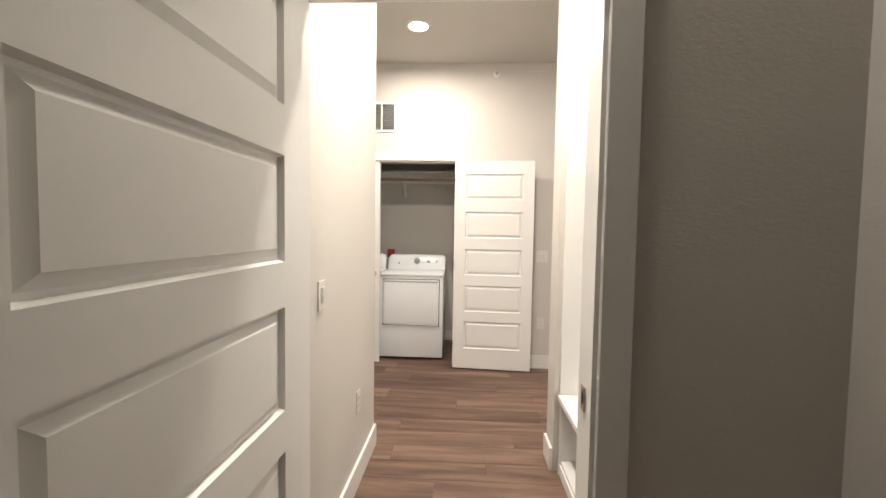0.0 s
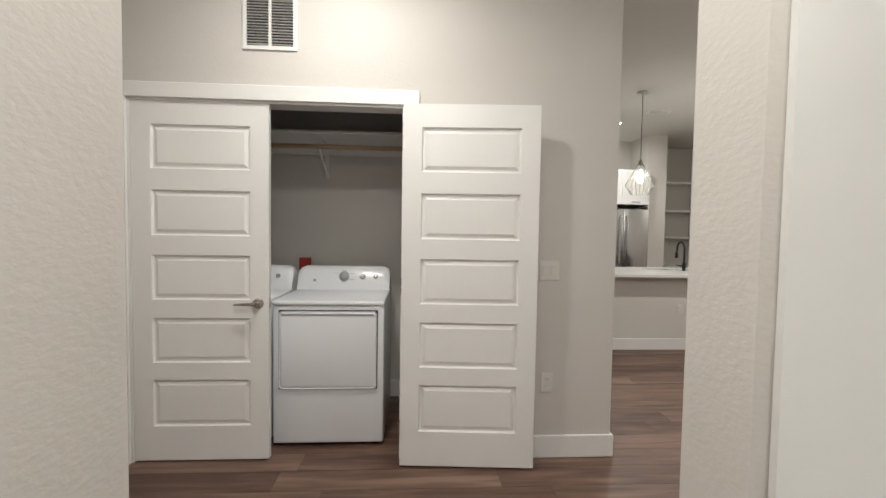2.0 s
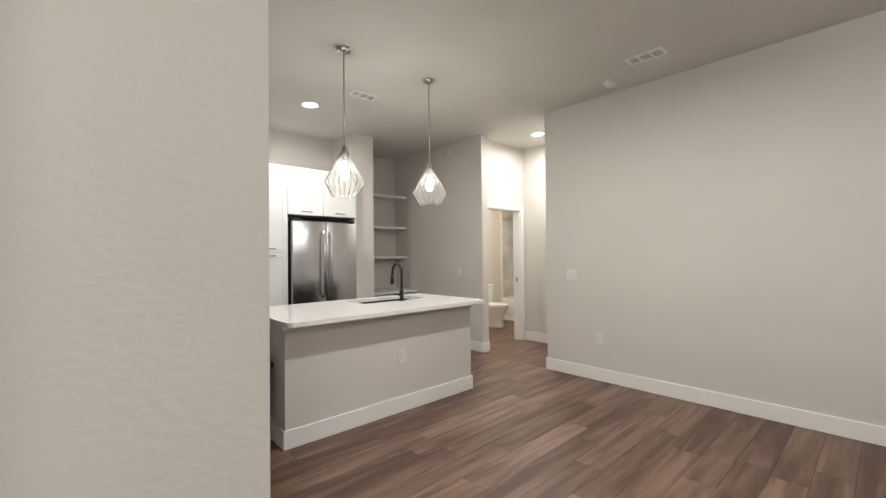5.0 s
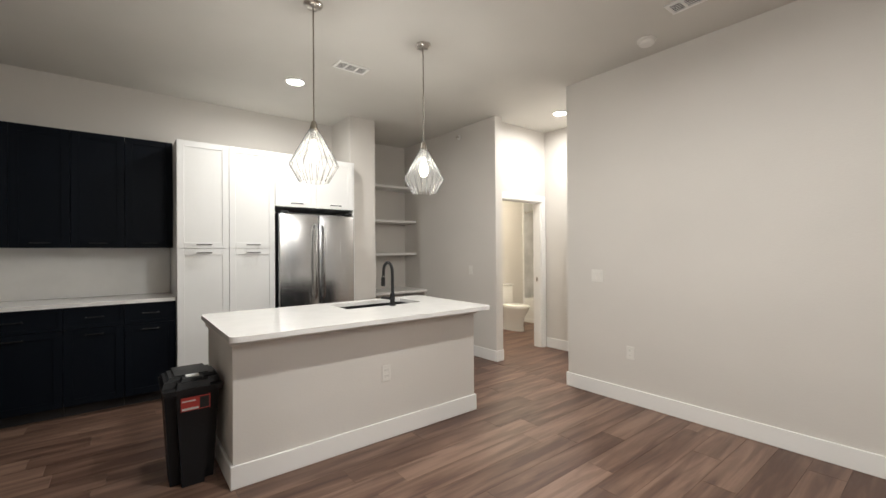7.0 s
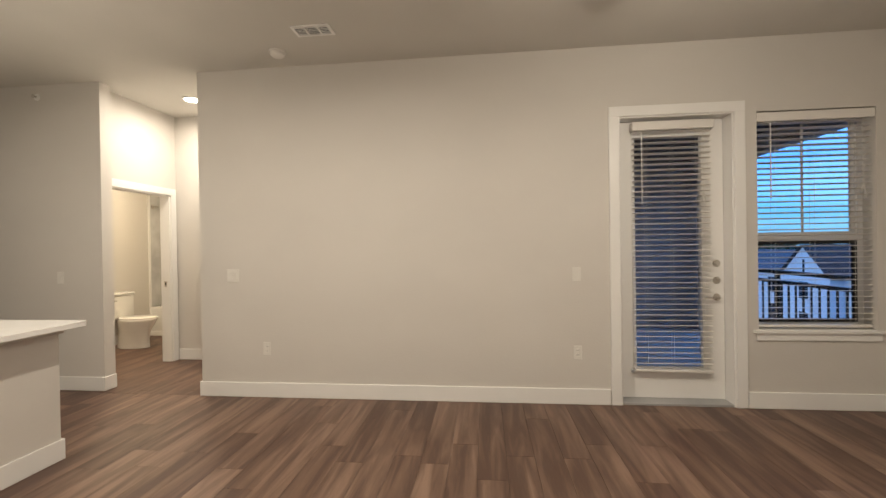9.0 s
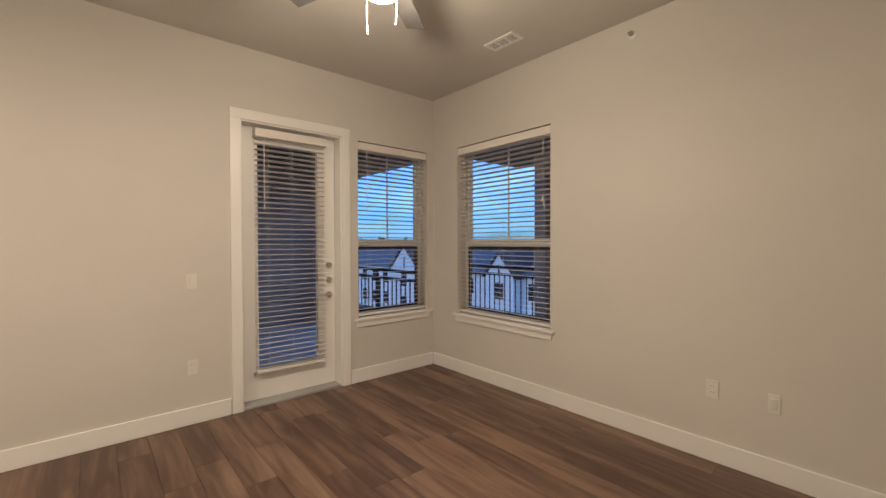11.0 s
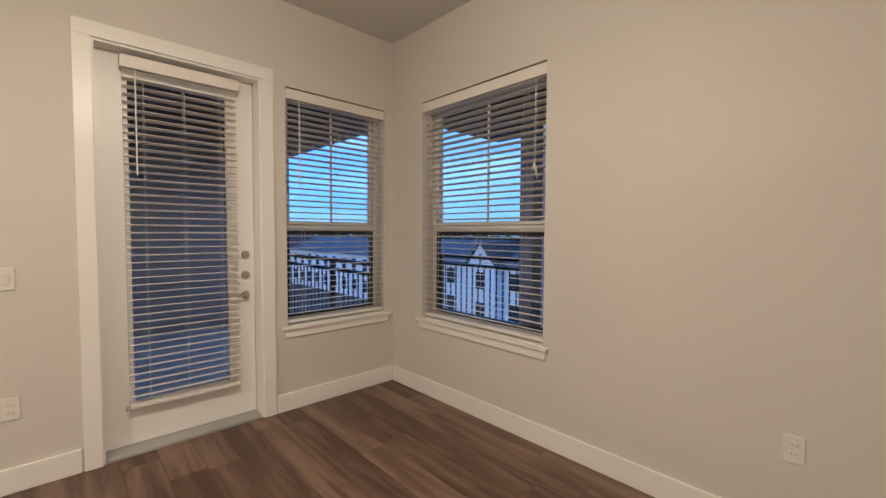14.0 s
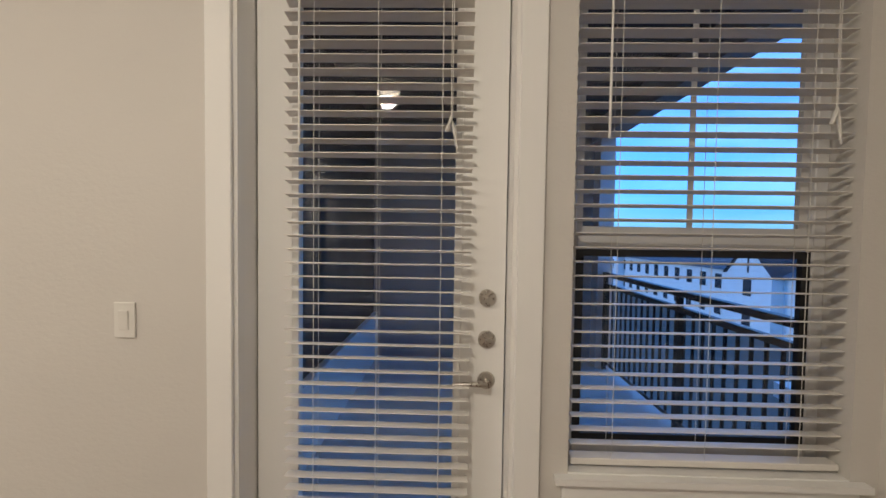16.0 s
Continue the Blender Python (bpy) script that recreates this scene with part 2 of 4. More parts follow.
def lathe(profile, n=32, cap=True):
    """Turns (radius, z) pairs round the z axis."""
    bm = bmesh.new()
    rings = [[bm.verts.new((r * math.cos(2 * math.pi * k / n), r * math.sin(2 * math.pi * k / n), z)) for k in range(n)] for r, z in profile]
    for a, b in zip(rings, rings[1:]):
        for k in range(n):
            bm.faces.new((a[k], a[(k + 1) % n], b[(k + 1) % n], b[k]))
    if cap:
        bm.faces.new(rings[0][::-1])
        bm.faces.new(rings[-1])
    return bm


def tube(points, r, n=12):
    """A round bar along points."""
    bm = bmesh.new()
    pts = [Vector(p) for p in points]
    rings, up = [], None
    for i, p in enumerate(pts):
        d = (pts[min(i + 1, len(pts) - 1)] - pts[max(i - 1, 0)]).normalized()
        if up is None:
            up = d.orthogonal().normalized()
        up = (up - d * up.dot(d)).normalized()
        side = d.cross(up)
        rr = r[i] if isinstance(r, (list, tuple)) else r
        rings.append([bm.verts.new(p + (up * math.cos(2 * math.pi * k / n) + side * math.sin(2 * math.pi * k / n)) * rr) for k in range(n)])
    for a, b in zip(rings, rings[1:]):
        for k in range(n):
            bm.faces.new((a[k], a[(k + 1) % n], b[(k + 1) % n], b[k]))
    bm.faces.new(rings[0][::-1])
    bm.faces.new(rings[-1])
    return bm


def moved(bm, m):
    bmesh.ops.transform(bm, matrix=m, verts=bm.verts[:])
    return bm


def joined(*bms):
    out = bms[0]
    for b in bms[1:]:
        me = bpy.data.meshes.new("tmp")
        b.to_mesh(me)
        b.free()
        out.from_mesh(me)
        bpy.data.meshes.remove(me)
    return out


def to_mesh(name, bm, mat, smooth=False):
    bmesh.ops.recalc_face_normals(bm, faces=bm.faces[:])
    me = bpy.data.meshes.new(name)
    bm.to_mesh(me)
    bm.free()
    me.materials.append(mat)
    if smooth:
        for p in me.polygons:
            p.use_smooth = True
        me.set_sharp_from_angle(angle=radians(40))
    return me


def part(name, bm, mat, parent, label="", smooth=False):
    ob = new(name, to_mesh(name, bm, mat, smooth))
    ob.parent = parent
    return tagged(ob, label)


def thing(name, at, label, category, group="", kind=""):
    ob = new(name)
    ob.empty_display_size = 0.1
    ob.matrix_basis = at
    return tagged(ob, label, category, group, kind)


def structure(name, bm, mat, label, category):
    return tagged(new(name, to_mesh(name, bm, mat)), label, category, kind="structure")


# ---- structure ----
def wall(name, label, *dims):
    return structure(name, boxes(*dims), M_WALL, label, "wall")


G = "greige painted wall with light orange-peel texture"
wall("wall_hall_west", G + " beside the hall", (-0.59, 1.17, 0, -0.47, 2.51, CEIL))
wall("wall_bedroom", G + " around the bedroom doorway", (-1.4, 1.05, 0, -0.40, 1.17, CEIL), (0.47, 1.05, 0, 1.1, 1.17, CEIL), (-0.40, 1.05, 2.09, 0.47, 1.17, CEIL))
wall("wall_bedroom_west", "unlit greige bedroom wall", (-1.52, -2.6, 0, -1.4, 1.17, CEIL))
wall("wall_bedroom_south", "unlit greige bedroom wall behind the start", (-1.52, -2.72, 0, 1.31, -2.6, CEIL))
wall("wall_living_west", G + " between hall bench and living room", (1.1, -2.6, 0, 1.31, 2.31, CEIL))
wall("wall_stub", "greige wall end beside the hall bench", (0.63, 2.31, 0, 1.31, 2.48, CEIL))
wall("wall_foyer_south", G, (-2.2, 2.39, 0, -0.59, 2.51, CEIL))
wall("wall_foyer_west", G, (-2.32, 2.39, 0, -2.2, 5.17, CEIL))
wall("wall_laundry", G + " around the laundry doorway", (-2.2, 4.1, 0, -1.56, 4.22, CEIL), (0.015, 4.1, 0, 1.14, 4.22, CEIL), (-1.56, 4.1, 2.095, 0.015, 4.22, CEIL))
wall("wall_laundry_back", "greige laundry closet wall", (-2.2, 5.05, 0, 0.42, 5.17, CEIL))
wall("wall_laundry_east", "greige laundry closet side wall", (0.30, 4.22, 0, 0.42, 5.05, CEIL))
wall("wall_closet_east", G + " around a closed door", (1.14, 4.1, 0, 1.28, 4.56, CEIL), (1.14, 5.44, 0, 1.28, 5.72, CEIL), (1.14, 4.56, 2.09, 1.28, 5.44, CEIL))
wall("wall_closet_north", G, (-0.04, 5.60, 0, 1.14, 5.72, CEIL))
wall("wall_kitchen_west", G + " in the kitchen", (-0.04, 5.72, 0, 0.08, 8.95, CEIL))
wall("wall_kitchen_north", G + " behind the kitchen cabinets", (-0.04, 8.95, 0, 3.9, 9.07, CEIL))
wall("wall_fridge_side", "greige wall pier between fridge and shelf niche", (3.9, 8.4, 0, 4.245, 9.5, CEIL))
wall("wall_niche", G + " behind the shelf niche", (4.245, 9.38, 0, 5.33, 9.5, CEIL))
wall("wall_niche_east", G + " between kitchen and bathroom", (5.33, 7.32, 0, 5.45, 9.5, CEIL))
wall("wall_bath", G + " around the bathroom doorway", (6.37, 7.44, 0, 8.77, 7.56, CEIL), (5.45, 7.44, 2.07, 6.37, 7.56, CEIL))
wall("wall_hall_end", G + " at the end of the bathroom hall", (6.46, 6.24, 0, 6.58, 7.44, CEIL))
wall("wall_hall_south", G, (5.465, 6.1, 0, 6.58, 6.24, CEIL))
wall("wall_bath_north", "cream painted bathroom wall", (5.45, 9.0, 0, 8.77, 9.12, CEIL))
wall("wall_bath_east", "cream painted bathroom wall", (8.65, 7.56, 0, 8.77, 9.0, CEIL))
EX, EXO = 5.268, 5.468
wall("wall_east", "long greige wall with patio door and window", (EX, 0.15, 0, EXO, 0.44, CEIL), (EX, 0.44, 0, EXO, 1.33, 0.645), (EX, 0.44, 2.44, EXO, 1.33, CEIL),
     (EX, 1.33, 0, EXO, 1.50, CEIL), (EX, 1.50, 2.455, EXO, 2.43, CEIL), (EX, 2.43, 0, EXO, 6.24, CEIL))
SY, SYO = 0.35, 0.15
wall("wall_south", "long greige wall with a window", (1.31, SYO, 0, 3.665, SY, CEIL), (3.665, SYO, 0, 4.855, SY, 0.645), (3.665, SYO, 2.44, 4.855, SY, CEIL), (4.855, SYO, 0, EX, SY, CEIL))
structure("ceiling", boxes((-2.4, -2.8, CEIL, EXO, 9.5, CEIL + 0.12), (EXO, 6.1, CEIL, 9.22, 9.5, CEIL + 0.12)), M_CEIL, "smooth painted ceiling", "ceiling")
floor = structure("floor", boxes((-2.4, -2.8, -0.15, EXO, 9.5, -0.008), (EXO, 6.1, -0.15, 9.22, 9.5, -0.008)), M_DARK, "brown wood-look plank floor running the length of the rooms", "floor")


# baseboards: along a line, standing proud of the wall on one side
def baseboard(x0, y0, x1, y1, side, h=0.135, t=0.016):
    """side: +1 or -1, the way the face looks along the other axis."""
    if abs(x1 - x0) > abs(y1 - y0):
        d = (min(x0, x1), min(y0, y0 + side * t), 0, max(x0, x1), max(y0, y0 + side * t), h)
    else:
        d = (min(x0, x0 + side * t), min(y0, y1), 0, max(x0, x0 + side * t), max(y0, y1), h)
    structure("baseboard", boxes(d, bevel=0.003, seg=1), M_TRIM, "white painted baseboard along the wall", "baseboard")


for b in ((-0.47, 1.20, -0.47, 2.526, 1), (-2.2, 2.51, -0.454, 2.51, 1), (0.63, 2.31, 0.63, 2.496, -1), (0.63, 2.48, 1.326, 2.48, 1), (1.31, 0.35, 1.31, 2.48, 1),
          (0.10, 4.1, 1.296, 4.1, -1), (1.28, 4.1, 1.28, 4.47, 1), (1.28, 5.53, 1.28, 5.736, 1), (-2.2, 4.1, -1.65, 4.1, -1), (-2.2, 5.05, 0.3, 5.05, -1), (0.30, 4.22, 0.30, 5.034, -1),
          (EX, 0.366, EX, 1.42, -1), (EX, 2.515, EX, 6.256, -1), (1.326, SY, EX - 0.016, SY, 1), (EX, 6.24, 6.46, 6.24, 1), (6.46, 6.256, 6.46, 7.42, -1),
          (5.314, 7.32, 5.45, 7.32, -1), (5.33, 7.32, 5.33, 8.80, -1), (5.45, 9.0, 7.76, 9.0, -1), (5.45, 7.60, 5.45, 8.984, 1),
          (3.9, 8.4, 4.245, 8.4, -1), (0.62, 1.05, 1.1, 1.05, -1), (1.1, -2.6, 1.1, 1.034, -1)):
    baseboard(*b)


def casing(name, at, w, h, label, cw=0.085, depth=0.12, back=True):
    """Door lining and flat casing round an opening; local x across, y into the wall, from the front face at y=0."""
    th = thing(name, at, label, "door frame", kind="structure")
    t = 0.018
    for f0, f1 in ((-t, 0.0), (depth, depth + t)) if back else ((-t, 0.0),):
        part("casing_head", boxes((-cw, f0, h, w + cw, f1, h + cw), bevel=0.003, seg=1), M_TRIM, th)
        part("casing_side", boxes((-cw, f0, 0, 0, f1, h), bevel=0.003, seg=1), M_TRIM, th)
        part("casing_side", boxes((w, f0, 0, w + cw, f1, h), bevel=0.003, seg=1), M_TRIM, th)
    part("jamb", boxes((-0.012, 0.0005, 0, 0.012, depth - 0.0005, h)), M_TRIM, th)
    part("jamb", boxes((w - 0.012, 0.0005, 0, w + 0.012, depth - 0.0005, h)), M_TRIM, th)
    part("jamb_head", boxes((0.012, 0.0005, h - 0.012, w - 0.012, depth - 0.0005, h + 0.012)), M_TRIM, th)
    return th


def panel_slab(w, h, t):
    """A moulded five-panel door; local x from the hinge, y through the thickness, z up."""
    bm = bmesh.new()
    m = min(0.105, w * 0.14)
    cuts = [0.097, 0.229, 0.278, 0.404, 0.455, 0.580, 0.634, 0.759, 0.817, 0.938]
    xs, zs = [0, m, w - m, w], [0] + [c * h for c in cuts] + [h]
    for y, flip in ((0, False), (t, True)):
        vs = [[bm.verts.new((x, y, z)) for x in xs] for z in zs]
        panels = []
        for i in range(len(zs) - 1):
            for k in range(3):
                q = (vs[i][k], vs[i][k + 1], vs[i + 1][k + 1], vs[i + 1][k])
                f = bm.faces.new(q[::-1] if flip else q)
                if k == 1 and i % 2 == 1:
                    panels.append(f)
        for f in panels:
            f.normal_update()
            bmesh.ops.inset_individual(bm, faces=[f], thickness=0.008, depth=-0.015)
            bmesh.ops.inset_individual(bm, faces=[f], thickness=0.012, depth=0)
            bmesh.ops.inset_individual(bm, faces=[f], thickness=0.028, depth=0.010)
    bm.verts.ensure_lookup_table()
    c = {}
    for v in bm.verts:
        if (abs(v.co.y) < 1e-6 or abs(v.co.y - t) < 1e-6):
            c[(round(v.co.x * 200), round(v.co.y * 200), round(v.co.z * 200 + 0.01))] = v
    def pt(x, y, z):
        return c[(round(x * 200), round(y * 200), round(z * 200 + 0.01))]
    for a, b in zip(xs, xs[1:]):
        for z in (0, h):
            bm.faces.new((pt(a, 0, z), pt(b, 0, z), pt(b, t, z), pt(a, t, z)))
    for a, b in zip(zs, zs[1:]):
        for x in (0, w):
            bm.faces.new((pt(x, 0, a), pt(x, 0, b), pt(x, t, b), pt(x, t, a)))
    return bm


def lever_bm(side=1, toward=-1):
    """Round rose, neck and a lever; out along -y (side 1)."""
    rose = moved(lathe([(0.031, 0), (0.031, 0.006), (0.026, 0.012), (0.012, 0.014)], 24), pose(0, 0, 0, 90, 0, 0))
    neck = tube([(0, -0.01, 0), (0, -0.048, 0)], 0.010)
    arm = tube([(0, -0.048, 0), (toward * 0.03, -0.052, 0.002), (toward * 0.08, -0.050, 0), (toward * 0.118, -0.044, -0.003)], [0.011, 0.010, 0.008, 0.006])
    bm = joined(rose, neck, arm)
    if side < 0:
        moved(bm, Matrix.Diagonal((1, -1, 1, 1)))
    return bm


def panel_door(name, at, w, h, label, lever=True, hinges=True, both=True, dz=0.92):
    th = thing(name, at, label, "door", kind="structure")
    t = 0.035
    slab = part("slab", panel_slab(w, h, t), M_DOOR, th)
    if lever:
        part("lever_handle", moved(lever_bm(1, -1), pose(w - 0.06, 0, dz)), M_NICKEL, th, "satin nickel lever handle", True)
        if both:
            part("lever_handle", moved(lever_bm(-1, -1), pose(w - 0.06, t, dz)), M_NICKEL, th, "satin nickel lever handle", True)
        part("latch_plate", boxes((w - 0.001, 0.006, dz - 0.03, w + 0.0015, t - 0.006, dz + 0.03)), M_NICKEL, th)
    if hinges:
        for z in (0.2, h / 2, h - 0.2):
            part("hinge", moved(lathe([(0.006, -0.045), (0.006, 0.045)], 10), pose(-0.004, t + 0.004, z)), M_NICKEL, th)
    return th


casing("door_frame_1", pose(-0.385, 1.05, 0), 0.84, 2.075, "white painted door frame of the bedroom")
casing("door_frame_2", pose(-1.545, 4.1, 0), 1.545, 2.085, "white painted frame of the double laundry door")
casing("door_frame_3", pose(1.28, 4.575, 0, 0, 0, 90), 0.85, 2.075, "white painted frame of a closed door")
casing("door_frame_4", pose(5.463, 7.44, 0), 0.895, 2.055, "white painted frame of the bathroom doorway")
panel_door("door_1", pose(-0.376, 1.03, 0.012, 0, 0, -90.5), 0.81, 2.06, "white five-panel bedroom door standing open", hinges=False)
panel_door("door_2", pose(-1.53, 4.105, 0.012), 0.757, 2.06, "closed white five-panel leaf of the laundry door with nickel lever", both=False)
panel_door("door_3", pose(-0.002, 4.045, 0.012, 0, 0, -4.0) @ pose(0, -0.035, 0), 0.768, 2.06, "white five-panel leaf of the laundry door folded open against the wall", lever=False)
panel_door("door_4", pose(1.255, 4.59, 0.012, 0, 0, 90), 0.82, 2.05, "closed white five-panel door with nickel lever", both=False)
strike = thing("strike_plate", pose(0.441, 1.11, 0.93), "small nickel strike plate on the door jamb", "strike plate")
part("plate", boxes((-0.0025, -0.015, -0.035, 0.0, 0.02, 0.035), bevel=0.0008, seg=1), M_NICKEL, strike)
part("latch_hole", boxes((-0.0035, -0.006, -0.014, -0.0026, 0.01, 0.014)), M_DARK, strike)
copy_thing(strike, pose(6.344, 7.50, 0.96))


# ---- windows, blinds, patio door ----
def window(name, at, w, z0, z1, label, depth=0.2):
    """Local x across, y outward from the wall's inner face."""
    th = thing(name, at, label, "window", kind="structure")
    f = 0.045
    d0, d1 = 0.12, 0.175
    zm = 1.395
    for nm, d in (("window_frame", (0.0, d0, z0, f, d1, z1)), ("window_frame", (w - f, d0, z0, w, d1, z1)), ("window_frame", (f, d0, z1 - f, w - f, d1, z1)), ("window_frame", (f, d0, z0, w - f, d1, z0 + f))):
        part(nm, boxes(d, bevel=0.004, seg=1), M_VINYL, th)
    part("meeting_rail", boxes((f, d0 - 0.004, zm - 0.022, w - f, d1 - 0.01, zm + 0.024), bevel=0.004, seg=1), M_VINYL, th)
    s = 0.028
    for a, b, y in ((z0 + f, zm - 0.023, d0 + 0.006), (zm + 0.025, z1 - f, d0 + 0.026)):
        # Lower sash frame is near-black, the upper one pale vinyl.
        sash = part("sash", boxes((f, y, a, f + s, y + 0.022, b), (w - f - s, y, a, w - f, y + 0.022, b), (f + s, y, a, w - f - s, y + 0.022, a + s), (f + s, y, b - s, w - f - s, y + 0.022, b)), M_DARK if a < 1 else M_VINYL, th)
        p = part("pane", boxes((f + s, y + 0.009, a + s, w - f - s, y + 0.013, b - s)), M_PANE, sash)
        p.visible_shadow = False
    part("grille_bar", boxes((w / 2 - 0.009, d0 + 0.028, zm + 0.05, w / 2 + 0.009, d0 + 0.034, z1 - f - s)), M_VINYL, th)
    part("window_sill", boxes((-0.045, -0.035, z0 - 0.022, w + 0.045, -0.001, z0 - 0.001), (0.001, -0.001, z0 - 0.0215, w - 0.001, d0, z0 + 0.0035)), M_TRIM, th)
    part("apron", boxes((-0.02, -0.016, z0 - 0.085, w + 0.02, -0.001, z0 - 0.0225), bevel=0.002, seg=1), M_TRIM, th)
    return th


def slat_mesh(w, d=0.05):
    bm = bmesh.new()
    prof = [(-d / 2, -0.0012), (-d / 6, 0.0012), (d / 6, 0.0012), (d / 2, -0.0012)]
    top = [[bm.verts.new((x, y, z + 0.0013)) for y, z in prof] for x in (0, w)]
    bot = [[bm.verts.new((x, y, z - 0.0013)) for y, z in prof] for x in (0, w)]
    for k in range(3):
        bm.faces.new((top[0][k], top[1][k], top[1][k + 1], top[0][k + 1]))
        bm.faces.new((bot[0][k + 1], bot[1][k + 1], bot[1][k], bot[0][k]))
    for k in (0, 3):
        bm.faces.new((top[0][k], top[1][k], bot[1][k], bot[0][k]))
    for i in (0, 1):
        bm.faces.new((*top[i], *bot[i][::-1]))
    return to_mesh("slat", bm, M_SLAT)


def blind(at, w, z0, z1, label, tilt=-8.0, pitch=0.0462, wand=0.09, knot=True, slant=0.0):
    """Hangs in the plane y=0 of its frame; local x across."""
    th = thing("window_blind", at, label, "window blind", group="white slat blinds")
    part("valance", boxes((-0.012, -0.042, z1 - 0.075, w + 0.012, -0.030, z1), (-0.012, -0.030, z1 - 0.075, -0.002, 0.03, z1), (w + 0.002, -0.030, z1 - 0.075, w + 0.012, 0.03, z1), bevel=0.003, seg=1), M_SLAT, th)
    part("headrail", boxes((0, -0.026, z1 - 0.05, w, 0.028, z1 - 0.002)), M_SLAT, th)
    me = slat_mesh(w)
    z = z1 - 0.085
    while z > z0 + 0.05:
        s = new("slat", me)
        s.parent = th
        s.matrix_basis = pose(0, 0, z, tilt + random.uniform(-1.2, 1.2), slant * 0.2 + random.uniform(-0.08, 0.08), 0)
        z -= pitch
    part("bottom_rail", moved(boxes((0, -0.025, -0.011, w, 0.025, 0.011), bevel=0.003, seg=1), pose(0, 0, z0 + 0.014, 0, slant, 0)), M_SLAT, th)
    for x in (0.13 * w + 0.02, w / 2, w - 0.13 * w - 0.02):
        for y in (-0.0265, 0.0265):
            part("ladder_cord", tube([(x, y, z0 + 0.02), (x, y, z1 - 0.05)], 0.0011, 5), M_CORD, th)
    part("tilt_wand", tube([(wand, -0.045, z1 - 0.08), (wand, -0.047, z1 - 0.4), (wand, -0.046, z1 - 0.71)], [0.0035, 0.004, 0.0045], 8), M_SLAT, th)
    if knot:
        x = w - 0.075
        part("lift_cord", joined(tube([(x, -0.034, z1 - 0.08), (x + 0.002, -0.036, z1 - 0.62)], 0.0012, 5), tube([(x + 0.008, -0.034, z1 - 0.08), (x + 0.006, -0.036, z1 - 0.62)], 0.0012, 5)), M_CORD, th)
        part("cord_tassel", joined(tube([(x - 0.012, -0.036, z1 - 0.66), (x + 0.002, -0.038, z1 - 0.615), (x + 0.012, -0.036, z1 - 0.65), (x + 0.022, -0.034, z1 - 0.72)], [0.006, 0.008, 0.007, 0.003], 8)), M_CORD, th, "", True)
    return th


EAST = pose(EX, 1.33, 0, 0, 0, -90)
SOUTH = pose(4.855, SY, 0, 0, 0, 180)
window("window_1", EAST, 0.89, 0.645, 2.44, "single-hung window with white sill beside the patio door")
window("window_2", SOUTH, 1.19, 0.645, 2.44, "single-hung window with white sill in the long wall")
blind(EAST @ pose(0.014, 0.045, 0), 0.862, 0.66, 2.431, "white slatted blind lowered with open slats")
blind(SOUTH @ pose(0.014, 0.045, 0), 1.162, 0.66, 2.431, "wide white slatted blind lowered with open slats")

pdf = casing("door_frame_5", pose(EX, 2.422, 0, 0, 0, -90), 0.912, 2.445, "white painted frame of the patio door", depth=0.2, back=False)
part("threshold", boxes((0.013, 0.001, -0.007, 0.899, 0.24, 0.020), bevel=0.004, seg=1), M_SILL, pdf, "grey metal threshold")
PD = pose(EX + 0.125, 2.405, 0.024, 0, 0, -90)
patio = thing("patio_door", PD, "closed white patio door with a full glass light and three nickel locks", "door", kind="structure")
W = 0.878
part("slab", boxes((0, 0, 0, 0.145, 0.045, 2.408), (W - 0.175, 0, 0, W, 0.045, 2.408), (0.145, 0, 0, W - 0.175, 0.045, 0.27), (0.145, 0, 2.27, W - 0.175, 0.045, 2.408)), M_DOOR, patio)
part("glazing_bead", boxes((0.125, -0.008, 0.25, 0.15, 0.0, 2.29), (W - 0.18, -0.008, 0.25, W - 0.155, 0.0, 2.29), (0.15, -0.008, 0.25, W - 0.18, 0.0, 0.275), (0.15, -0.008, 2.265, W - 0.18, 0.0, 2.29), bevel=0.002, seg=1), M_DOOR, patio)
pn = part("pane", boxes((0.146, 0.02, 0.272, W - 0.176, 0.026, 2.268)), M_PANE, patio)
pn.visible_shadow = False
for z, nm in ((1.168, "deadbolt"), (1.022, "deadbolt")):
    b = part(nm, moved(lathe([(0.031, 0), (0.031, 0.008), (0.027, 0.014), (0.004, 0.015)], 28), pose(W - 0.062, 0, z, 90, 0, 0)), M_NICKEL, patio, "round nickel deadbolt", True)
    part("thumb_turn", boxes((W - 0.068, -0.034, z - 0.006, W - 0.040, -0.014, z + 0.006) if z < 1.1 else (W - 0.080, -0.034, z - 0.016, W - 0.062, -0.014, z + 0.006), bevel=0.003, seg=1), M_NICKEL, b)
part("lever_handle", moved(lever_bm(1, -1), pose(W - 0.062, 0, 0.876)), M_NICKEL, patio, "nickel lever handle", True)
for x in (0.105, W - 0.165):
    part("hold_down", boxes((x, -0.02, 0.22, x + 0.018, -0.0, 0.245), bevel=0.002, seg=1), M_GREY, patio)
blind(PD @ pose(0.122, -0.045, -0.024), 0.632, 0.265, 2.41, "white slatted blind hanging on the patio door, slats open", wand=0.06, slant=0.6)


